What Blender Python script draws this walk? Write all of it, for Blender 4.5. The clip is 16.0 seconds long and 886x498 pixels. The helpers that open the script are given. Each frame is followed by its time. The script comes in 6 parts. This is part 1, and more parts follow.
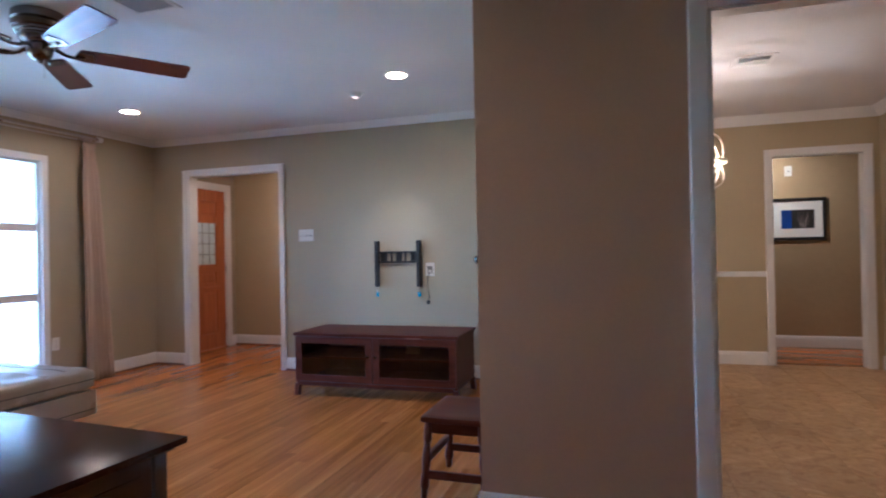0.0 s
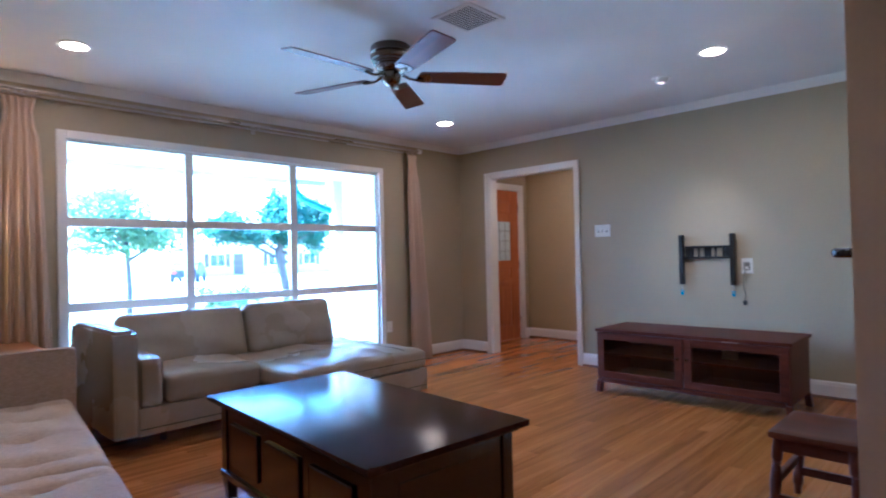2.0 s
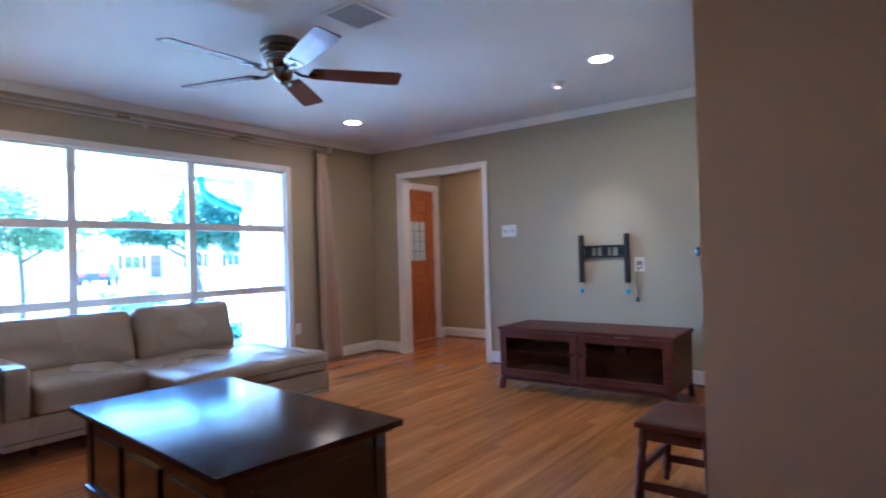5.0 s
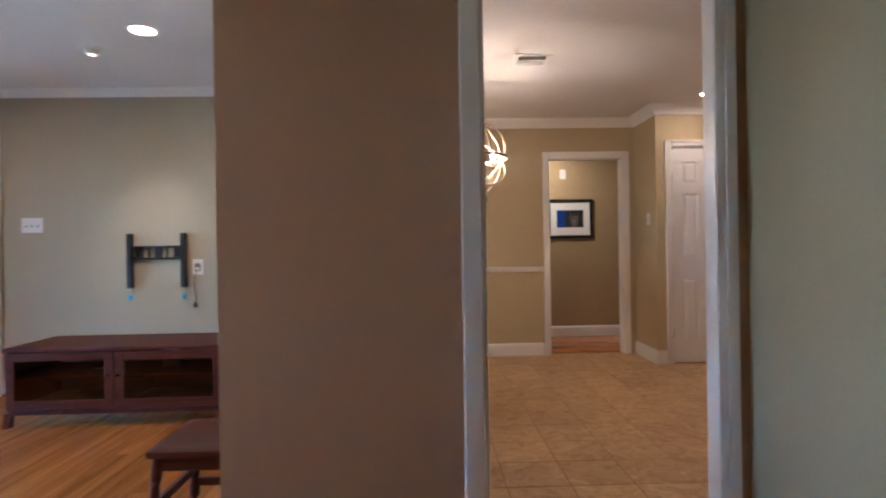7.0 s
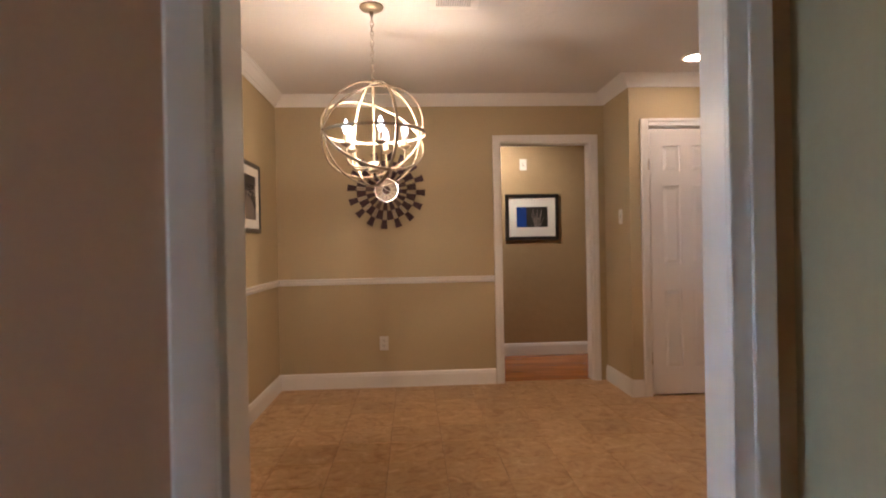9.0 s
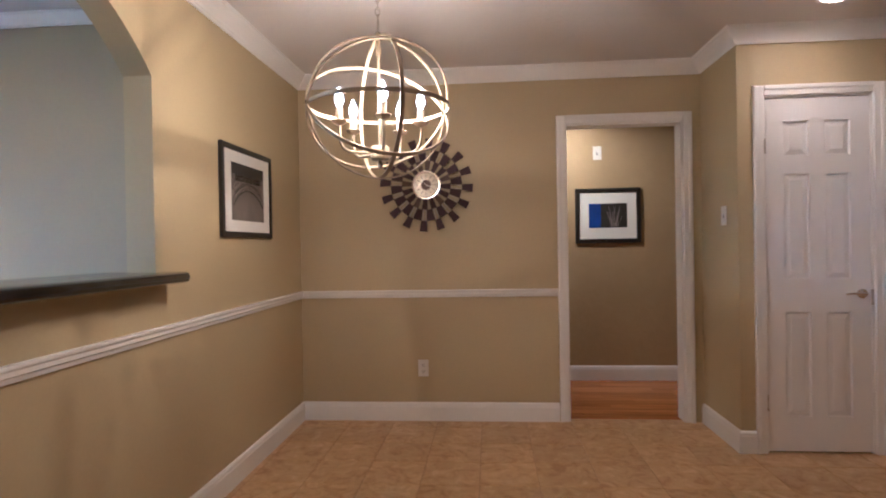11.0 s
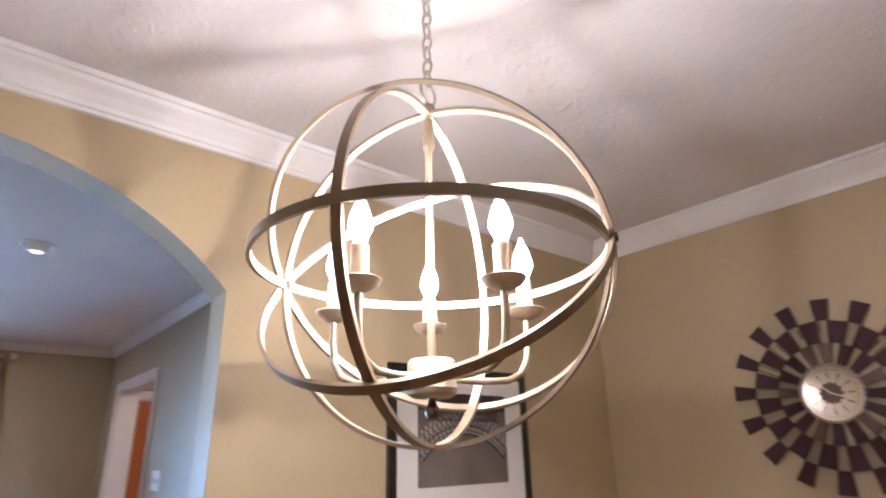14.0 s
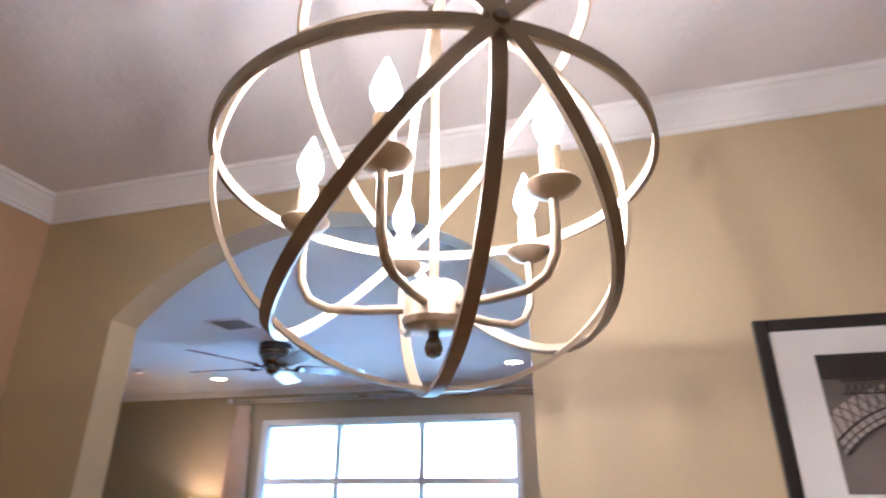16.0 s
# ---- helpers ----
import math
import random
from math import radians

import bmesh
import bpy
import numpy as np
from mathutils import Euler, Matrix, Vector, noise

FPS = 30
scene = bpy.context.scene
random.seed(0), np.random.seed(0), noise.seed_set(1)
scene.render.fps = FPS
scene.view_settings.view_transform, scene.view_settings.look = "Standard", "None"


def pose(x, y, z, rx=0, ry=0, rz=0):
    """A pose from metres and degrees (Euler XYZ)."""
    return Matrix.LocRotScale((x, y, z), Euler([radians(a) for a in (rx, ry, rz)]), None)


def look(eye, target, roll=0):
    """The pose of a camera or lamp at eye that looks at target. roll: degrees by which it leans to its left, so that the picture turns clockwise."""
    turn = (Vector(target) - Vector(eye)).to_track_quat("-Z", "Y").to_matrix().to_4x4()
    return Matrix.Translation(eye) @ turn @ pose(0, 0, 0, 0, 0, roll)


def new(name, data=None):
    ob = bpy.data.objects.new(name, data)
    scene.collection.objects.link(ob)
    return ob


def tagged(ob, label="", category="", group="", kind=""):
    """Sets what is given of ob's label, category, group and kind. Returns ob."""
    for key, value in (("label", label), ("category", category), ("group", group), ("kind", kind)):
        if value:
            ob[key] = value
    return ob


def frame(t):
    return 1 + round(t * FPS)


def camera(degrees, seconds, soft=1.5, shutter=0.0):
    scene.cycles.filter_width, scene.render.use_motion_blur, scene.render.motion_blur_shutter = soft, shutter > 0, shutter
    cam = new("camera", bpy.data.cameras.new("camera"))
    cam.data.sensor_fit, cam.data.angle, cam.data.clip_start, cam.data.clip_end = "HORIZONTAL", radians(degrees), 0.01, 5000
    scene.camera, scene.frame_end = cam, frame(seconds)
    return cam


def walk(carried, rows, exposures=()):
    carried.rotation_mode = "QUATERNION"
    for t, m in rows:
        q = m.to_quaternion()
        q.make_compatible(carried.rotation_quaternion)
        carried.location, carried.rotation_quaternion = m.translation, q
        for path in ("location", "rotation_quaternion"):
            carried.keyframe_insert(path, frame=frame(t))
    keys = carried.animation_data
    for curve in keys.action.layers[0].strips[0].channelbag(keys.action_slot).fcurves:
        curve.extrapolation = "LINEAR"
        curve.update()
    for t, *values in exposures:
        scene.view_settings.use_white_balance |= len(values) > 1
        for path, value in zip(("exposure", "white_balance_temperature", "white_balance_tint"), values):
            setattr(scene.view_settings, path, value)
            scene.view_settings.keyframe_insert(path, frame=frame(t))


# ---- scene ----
cam = camera(75.8, 16.0, soft=2.0, shutter=0.4)
PATH = [
    (0, (0.482, 0.006, 1.161), (-0.121, 1.912, 1.175), -1.1),
    (0.5, (0.423, -0.011, 1.159), (-0.386, 1.818, 1.175), -1.1),
    (1, (0.364, -0.03, 1.155), (-0.673, 1.68, 1.172), -1.3),
    (1.5, (0.311, -0.065, 1.151), (-0.925, 1.507, 1.172), -1.3),
    (2, (0.262, -0.094, 1.146), (-1.137, 1.335, 1.172), -1.3),
    (2.5, (0.221, -0.108, 1.151), (-1.298, 1.192, 1.178), -1.3),
    (3, (0.209, -0.109, 1.151), (-1.385, 1.099, 1.179), -1.4),
    (5.5, (0.486, 0.121, 1.137), (-0.482, 1.871, 1.15), -1.4),
    (6, (0.52, 0.165, 1.145), (-0.108, 2.064, 1.151), -1.1),
    (6.5, (0.56, 0.236, 1.134), (0.325, 2.223, 1.138), -1.0),
    (7, (0.615, 0.396, 1.133), (0.669, 2.395, 1.129), -0.9),
    (7.5, (0.688, 0.674, 1.142), (0.895, 2.663, 1.137), -0.9),
    (8, (0.834, 1.0, 1.132), (1.064, 2.987, 1.129), -1.1),
    (10.5, (1.333, 2.04, 1.239), (1.195, 4.035, 1.225), -1.1),
    (11, (1.347, 2.306, 1.235), (1.185, 4.299, 1.221), -1.0),
    (11.5, (1.377, 2.63, 1.311), (1.068, 4.606, 1.348), -1.5),
    (12, (1.301, 2.93, 1.4), (0.838, 4.861, 1.64), -1.8),
    (12.5, (1.372, 3.192, 1.459), (0.714, 5.031, 1.889), -1.6),
    (13, (1.458, 3.472, 1.476), (0.576, 5.177, 2.037), -1.7),
    (13.5, (1.573, 3.726, 1.474), (0.414, 5.236, 2.089), -1.3),
    (14, (1.594, 3.967, 1.494), (0.157, 5.184, 2.167), -1.3),
    (14.5, (1.668, 4.167, 1.506), (-0.011, 4.975, 2.232), -1.2),
    (15, (1.689, 4.346, 1.496), (-0.125, 4.718, 2.25), -1.2),
    (15.5, (1.614, 4.542, 1.475), (-0.234, 4.477, 2.238), -0.2),
    (16, (1.552, 4.688, 1.402), (-0.226, 4.192, 2.173), -0.0),
]
EXPO = [(0, 5.0, 3930, 12), (1.5, 4.98, 3770, 12), (3.2, 4.98, 3780, 12), (5.5, 5.0, 3880, 12), (6.5, 5.08, 4120, 12), (7.2, 5.08, 4330, 12), (8.2, 5.08, 4650, 12), (10.5, 5.1, 4110, 12), (11.5, 5.11, 4020, 12), (13, 5.11, 3900, 12), (16, 5.22, 3770, 12)]
walk(cam, [(t, look(eye, target, roll)) for t, eye, target, roll in PATH], EXPO)
SKY, SUN = 0.12, 3.0
BULB_L, GLASS_L, CAN_L, SHADE_L, LAMP_W, EYE_W, HALL_W = 110.0, 0.4, 7.5, 0.05, 0.30, 1.6, 2.8
BULB_W = 0.222
FANX, FANY, FANA = -2.402, 2.205, 53.5

# ---- light ----
world = bpy.data.worlds.new("world")
scene.world = world
world.use_nodes = True
wn = world.node_tree.nodes
sky = wn.new("ShaderNodeTexSky")
sky.sky_type = 'NISHITA'
sky.sun_disc = False
sky.sun_elevation, sky.sun_rotation = radians(58), radians(233)
world.node_tree.links.new(sky.outputs[0], wn["Background"].inputs[0])
wn["Background"].inputs[1].default_value = SKY
sun = new("sun", bpy.data.lights.new("sun", 'SUN'))
sun.data.energy, sun.data.angle, sun.data.color = SUN, radians(0.5), (1, 0.97, 0.93)
sun.matrix_world = look((-14, -3, 16), (-6, 3, 0))


# ---- materials ----
def tree_of(name, rough=0.5, metal=0.0, coat=0.0):
    m = bpy.data.materials.new(name)
    m.use_nodes = True
    b = m.node_tree.nodes["Principled BSDF"]
    b.inputs["Roughness"].default_value = rough
    b.inputs["Metallic"].default_value = metal
    b.inputs["Coat Weight"].default_value = coat
    b.inputs["Coat Roughness"].default_value = 0.08
    return m, m.node_tree, b


def node(nt, kind, **values):
    n = nt.nodes.new(kind)
    for k, v in values.items():
        n.inputs[k.replace("_", " ")].default_value = v
    return n


def ramp(nt, fac, stops):
    r = nt.nodes.new("ShaderNodeValToRGB")
    e = r.color_ramp.elements
    while len(e) < len(stops):
        e.new(0.5)
    for el, (p, c) in zip(e, stops):
        el.position, el.color = p, (*c, 1)
    nt.links.new(fac, r.inputs[0])
    return r.outputs[0]


def shade(c, k):
    return tuple(min(1, v * k) for v in c)


def surface(name, color, rough=0.6, metal=0.0, grain=40.0, vary=0.08, bump=0.1, depth=0.002, coat=0.0, blotch=1.5, stretch=(1, 1, 1)):
    """Painted or plain surface: two scales of tone, roughness change and fine relief."""
    m, nt, b = tree_of(name, rough, metal, coat)
    tc = nt.nodes.new("ShaderNodeTexCoord")
    mp = nt.nodes.new("ShaderNodeMapping")
    mp.inputs["Scale"].default_value = stretch
    nt.links.new(tc.outputs["Object"], mp.inputs[0])
    big = node(nt, "ShaderNodeTexNoise", Scale=blotch, Detail=4.0)
    fine = node(nt, "ShaderNodeTexNoise", Scale=grain, Detail=6.0, Roughness=0.6)
    for n in (big, fine):
        nt.links.new(mp.outputs[0], n.inputs["Vector"])
    mix = nt.nodes.new("ShaderNodeMath")
    mix.operation = 'ADD'
    nt.links.new(big.outputs[0], mix.inputs[0])
    nt.links.new(fine.outputs[0], mix.inputs[1])
    half = nt.nodes.new("ShaderNodeMath")
    half.operation = 'MULTIPLY'
    half.inputs[1].default_value = 0.5
    nt.links.new(mix.outputs[0], half.inputs[0])
    nt.links.new(ramp(nt, half.outputs[0], [(0.3, shade(color, 1 - vary)), (0.7, shade(color, 1 + vary))]), b.inputs["Base Color"])
    rr = nt.nodes.new("ShaderNodeMapRange")
    rr.inputs[3].default_value, rr.inputs[4].default_value = max(0.02, rough - 0.08), min(1, rough + 0.08)
    nt.links.new(big.outputs[0], rr.inputs[0])
    nt.links.new(rr.outputs[0], b.inputs["Roughness"])
    if bump:
        bp = node(nt, "ShaderNodeBump", Strength=bump, Distance=depth)
        nt.links.new(fine.outputs[0], bp.inputs["Height"])
        nt.links.new(bp.outputs[0], b.inputs["Normal"])
    return m


def wood(name, dark, light, rough=0.35, coat=0.0, axis=1, per_piece=0.0, grain=9.0, relief=0.06):
    """Wood with stretched grain along an axis; per_piece shifts tone and figure piece by piece."""
    m, nt, b = tree_of(name, rough, 0.0, coat)
    tc = nt.nodes.new("ShaderNodeTexCoord")
    mp = nt.nodes.new("ShaderNodeMapping")
    s = [grain * 3] * 3
    s[axis] = grain * 0.16
    mp.inputs["Scale"].default_value = s
    nt.links.new(tc.outputs["Object"], mp.inputs[0])
    info = nt.nodes.new("ShaderNodeObjectInfo")
    off = nt.nodes.new("ShaderNodeVectorMath")
    off.operation = 'SCALE'
    off.inputs[0].default_value = (31, 47, 19)
    nt.links.new(info.outputs["Random"], off.inputs["Scale"])
    nt.links.new(off.outputs[0], mp.inputs["Location"])
    n1 = node(nt, "ShaderNodeTexNoise", Scale=1.0, Detail=7.0, Roughness=0.65, Distortion=0.6)
    n2 = node(nt, "ShaderNodeTexNoise", Scale=6.0, Detail=3.0)
    for n in (n1, n2):
        nt.links.new(mp.outputs[0], n.inputs["Vector"])
    col = ramp(nt, n1.outputs[0], [(0.3, dark), (0.52, shade(tuple((a + c) / 2 for a, c in zip(dark, light)), 1.0)), (0.72, light)])
    if per_piece:
        hs = nt.nodes.new("ShaderNodeHueSaturation")
        mr = nt.nodes.new("ShaderNodeMapRange")
        mr.inputs[3].default_value, mr.inputs[4].default_value = 1 - per_piece, 1 + per_piece * 0.7
        nt.links.new(info.outputs["Random"], mr.inputs[0])
        nt.links.new(mr.outputs[0], hs.inputs["Value"])
        nt.links.new(col, hs.inputs["Color"])
        col = hs.outputs[0]
    nt.links.new(col, b.inputs["Base Color"])
    bp = node(nt, "ShaderNodeBump", Strength=relief, Distance=0.001)
    nt.links.new(n2.outputs[0], bp.inputs["Height"])
    nt.links.new(bp.outputs[0], b.inputs["Normal"])
    rr = nt.nodes.new("ShaderNodeMapRange")
    rr.inputs[3].default_value, rr.inputs[4].default_value = max(0.02, rough - 0.03), rough + 0.05
    nt.links.new(n1.outputs[0], rr.inputs[0])
    nt.links.new(rr.outputs[0], b.inputs["Roughness"])
    return m


def glow(name, color, strength):
    m = bpy.data.materials.new(name)
    m.use_nodes = True
    b = m.node_tree.nodes["Principled BSDF"]
    b.inputs["Base Color"].default_value = (*color, 1)
    b.inputs["Emission Color"].default_value = (*color, 1)
    b.inputs["Emission Strength"].default_value = strength
    return m


def pane_glass(name, tint, gloss=0.05):
    """Thin clear pane: see-through, with a glancing reflection."""
    m = bpy.data.materials.new(name)
    m.use_nodes = True
    nt = m.node_tree
    nt.nodes.clear()
    out = nt.nodes.new("ShaderNodeOutputMaterial")
    mixer = nt.nodes.new("ShaderNodeMixShader")
    clear = nt.nodes.new("ShaderNodeBsdfTransparent")
    clear.inputs[0].default_value = (*tint, 1)
    shiny = nt.nodes.new("ShaderNodeBsdfGlossy")
    shiny.inputs["Roughness"].default_value = gloss
    fr = nt.nodes.new("ShaderNodeFresnel")
    nt.links.new(fr.outputs[0], mixer.inputs[0])
    nt.links.new(clear.outputs[0], mixer.inputs[1])
    nt.links.new(shiny.outputs[0], mixer.inputs[2])
    nt.links.new(mixer.outputs[0], out.inputs[0])
    return m


def knockdown(name, color, strength):
    """Trowelled ceiling or wall texture with flattened ridges."""
    m, nt, b = tree_of(name, 0.85)
    b.inputs["Base Color"].default_value = (*color, 1)
    tc = nt.nodes.new("ShaderNodeTexCoord")
    n1 = node(nt, "ShaderNodeTexNoise", Scale=24.0, Detail=6.0, Roughness=0.6, Distortion=0.7)
    n2 = node(nt, "ShaderNodeTexNoise", Scale=1.2, Detail=3.0)
    for n in (n1, n2):
        nt.links.new(tc.outputs["Object"], n.inputs["Vector"])
    h = ramp(nt, n1.outputs[0], [(0.45, (0, 0, 0)), (0.66, (1, 1, 1))])
    bp = node(nt, "ShaderNodeBump", Strength=strength, Distance=0.003)
    nt.links.new(h, bp.inputs["Height"])
    nt.links.new(bp.outputs[0], b.inputs["Normal"])
    nt.links.new(ramp(nt, n2.outputs[0], [(0.3, shade(color, 0.96)), (0.7, shade(color, 1.03))]), b.inputs["Base Color"])
    return m


def tile_stuff(name):
    m, nt, b = tree_of(name, 0.42)
    tc = nt.nodes.new("ShaderNodeTexCoord")
    info = nt.nodes.new("ShaderNodeObjectInfo")
    off = nt.nodes.new("ShaderNodeVectorMath")
    off.operation = 'SCALE'
    off.inputs[0].default_value = (17, 29, 11)
    nt.links.new(info.outputs["Random"], off.inputs["Scale"])
    add = nt.nodes.new("ShaderNodeVectorMath")
    nt.links.new(tc.outputs["Object"], add.inputs[0])
    nt.links.new(off.outputs[0], add.inputs[1])
    n1 = node(nt, "ShaderNodeTexNoise", Scale=9.0, Detail=10.0, Roughness=0.72, Distortion=1.4)
    n2 = node(nt, "ShaderNodeTexNoise", Scale=45.0, Detail=4.0)
    for n in (n1, n2):
        nt.links.new(add.outputs[0], n.inputs["Vector"])
    col = ramp(nt, n1.outputs[0], [(0.36, (0.34, 0.19, 0.07)), (0.47, (0.47, 0.295, 0.125)), (0.56, (0.52, 0.34, 0.15)), (0.68, (0.64, 0.45, 0.23))])
    hs = nt.nodes.new("ShaderNodeHueSaturation")
    mr = nt.nodes.new("ShaderNodeMapRange")
    mr.inputs[3].default_value, mr.inputs[4].default_value = 0.9, 1.08
    nt.links.new(info.outputs["Random"], mr.inputs[0])
    nt.links.new(mr.outputs[0], hs.inputs["Value"])
    nt.links.new(col, hs.inputs["Color"])
    nt.links.new(hs.outputs[0], b.inputs["Base Color"])
    bp = node(nt, "ShaderNodeBump", Strength=0.25, Distance=0.002)
    nt.links.new(n2.outputs[0], bp.inputs["Height"])
    nt.links.new(bp.outputs[0], b.inputs["Normal"])
    return m


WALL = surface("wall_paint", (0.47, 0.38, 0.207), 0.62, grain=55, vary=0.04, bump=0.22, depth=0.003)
# Tan wall paint browned, so the warm lamplight on the wall end is in it.
WARMLITWALL = surface("warm_lit_wall_paint", (0.47, 0.31, 0.17), 0.6, grain=55, vary=0.05, bump=0.22, depth=0.003)
# Darker copy of the wall paint, holding the weaker light on the side wall.
DIMWALL = surface("dim_wall_paint", (0.36, 0.30, 0.17), 0.6, grain=55, vary=0.05, bump=0.22, depth=0.003)
LIVINGWALL = surface("taupe_wall_paint", (0.40, 0.335, 0.215), 0.6, grain=55, vary=0.04, bump=0.2, depth=0.003)
CEIL = knockdown("ceiling_texture", (0.69, 0.655, 0.625), 0.4)
CEIL_L = knockdown("living_ceiling", (0.76, 0.75, 0.74), 0.12)
HALLWALL = surface("trowelled_wall", (0.40, 0.295, 0.15), 0.55, grain=13, vary=0.06, bump=0.8, depth=0.006)
TRIM = surface("white_trim", (0.80, 0.78, 0.75), 0.35, grain=30, vary=0.03, bump=0.04)
DOORW = surface("white_door", (0.80, 0.78, 0.77), 0.4, grain=60, vary=0.025, bump=0.06, stretch=(1, 1, 0.2))
PLANK = wood("oak_plank", (0.29, 0.098, 0.015), (0.58, 0.222, 0.038), 0.2, 0.0, axis=1, per_piece=0.2, grain=6.0, relief=0.0)
# Brown made dark to hold the shadow line along the floor edge.
SHOESHADE = wood("shoe_shadow_brown", (0.10, 0.04, 0.014), (0.19, 0.08, 0.03), 0.4, 0.0, axis=1)
SUBFLOOR = surface("joint_dark", (0.07, 0.03, 0.012), 0.7)
TILE = tile_stuff("travertine_tile")
GROUT = surface("grout", (0.36, 0.235, 0.125), 0.9, grain=120, bump=0.3)
ESPRESSO = wood("espresso_wood", (0.019, 0.006, 0.004), (0.048, 0.016, 0.009), 0.16, 0.4, axis=0)
MAHOGANY = wood("mahogany", (0.05, 0.0105, 0.0045), (0.13, 0.030, 0.011), 0.42, 0.0, axis=0)
MAHOGANY_Z = wood("mahogany_upright", (0.05, 0.0105, 0.0045), (0.13, 0.030, 0.011), 0.42, 0.0, axis=2)
TABLETOP = wood("espresso_top", (0.019, 0.006, 0.004), (0.048, 0.016, 0.009), 0.2, 0.0, axis=0, relief=0.01)
for m_ in (TABLETOP, MAHOGANY, MAHOGANY_Z):
    m_.node_tree.nodes["Principled BSDF"].inputs["Specular IOR Level"].default_value = 0.2
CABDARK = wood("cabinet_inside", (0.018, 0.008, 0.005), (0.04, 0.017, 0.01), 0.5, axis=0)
FRONTDOOR = wood("varnished_fir", (0.34, 0.088, 0.013), (0.54, 0.17, 0.03), 0.3, 0.3, axis=2)
SIDETABLE = wood("honey_oak", (0.30, 0.12, 0.035), (0.5, 0.24, 0.09), 0.3, 0.2, axis=1)
BLADE = wood("fan_blade_wood", (0.08, 0.018, 0.008), (0.15, 0.04, 0.018), 0.32, 0.3, axis=0)
BARTOP = surface("black_bar_top", (0.022, 0.019, 0.017), 0.16, grain=90, vary=0.3, bump=0.02, coat=0.4)
LEATHER = surface("taupe_leather", (0.33, 0.275, 0.21), 0.27, grain=26, vary=0.07, bump=0.22, depth=0.003)
FABRIC = surface("tweed_fabric", (0.44, 0.33, 0.24), 0.95, grain=150, vary=0.34, bump=0.5, depth=0.002, stretch=(1, 0.35, 1))
CURTAIN = surface("curtain_cloth", (0.54, 0.41, 0.30), 0.85, grain=200, vary=0.06, bump=0.12, stretch=(1, 1, 0.3))
NICKEL = surface("brushed_nickel", (0.55, 0.5, 0.44), 0.28, metal=1.0, grain=120, vary=0.06, bump=0.03)
CHROME = surface("polished_chrome", (0.75, 0.74, 0.72), 0.12, metal=1.0, grain=60, vary=0.03, bump=0)
PEWTER = surface("fan_pewter", (0.20, 0.175, 0.15), 0.25, metal=1.0, grain=80, vary=0.1, bump=0.02)
CHAMP = surface("champagne_metal", (0.31, 0.25, 0.165), 0.42, metal=0.6, grain=90, vary=0.1, bump=0.05)
CANDLE = surface("candle_sleeve", (0.72, 0.62, 0.46), 0.5, grain=40, vary=0.04)
BLACKMETAL = surface("black_steel", (0.016, 0.017, 0.019), 0.42, metal=0.2, grain=60, vary=0.15)
BLACKFRAME = wood("black_frame", (0.010, 0.009, 0.008), (0.022, 0.019, 0.017), 0.35, 0.1, axis=2)
MATBOARD = surface("mat_board", (0.78, 0.76, 0.71), 0.9, grain=200, vary=0.02, bump=0.05)
PHOTO = surface("photo_grey", (0.16, 0.135, 0.115), 0.5, grain=6, vary=0.35, bump=0, blotch=4)
PHOTOLIGHT = surface("photo_pale", (0.40, 0.34, 0.29), 0.5, grain=8, vary=0.25, bump=0, blotch=5)
PHOTODARK = surface("photo_dark", (0.03, 0.027, 0.025), 0.5, grain=20, vary=0.3, bump=0)
PHOTOBLUE = surface("photo_blue", (0.012, 0.05, 0.28), 0.5, grain=9, vary=0.5, bump=0)
PLATE = surface("switch_plate", (0.74, 0.72, 0.67), 0.4, grain=20, vary=0.02, bump=0)
# Grey of the flat sheet that stands for shade inside the vent.
DUCTSHADE = surface("duct_shade", (0.16, 0.15, 0.14), 0.7)
SLOT = surface("slot_dark", (0.03, 0.028, 0.025), 0.6)
CLOCKTILE = surface("plum_tile", (0.042, 0.017, 0.024), 0.75, grain=30, vary=0.2, bump=0.05)
CLOCKMIX = surface("bronze_tile", (0.11, 0.07, 0.055), 0.5, metal=0.3, grain=30, vary=0.3, bump=0.05)
BLUETAPE = surface("blue_tag", (0.03, 0.33, 0.55), 0.5)
VENTM = surface("vent_enamel", (0.74, 0.71, 0.67), 0.4, grain=30, vary=0.04)
FRIDGE = surface("steel_fridge", (0.24, 0.25, 0.27), 0.3, metal=0.9, grain=100, vary=0.06, bump=0.03, stretch=(0.2, 1, 1))
DARKCAB = wood("dark_cupboard", (0.03, 0.013, 0.008), (0.06, 0.026, 0.014), 0.4, 0.1, axis=2)
WINGLASS = pane_glass("window_glass", (0.97, 0.99, 0.99), 0.0)
CABGLASS = pane_glass("cabinet_glass", (0.85, 0.82, 0.78), 0.02)
LEADGLASS = surface("leaded_glass", (0.62, 0.70, 0.74), 0.2, grain=25, vary=0.2, bump=0.4, depth=0.004)
BULB = glow("lit_filament", (1.0, 0.62, 0.30), BULB_L)


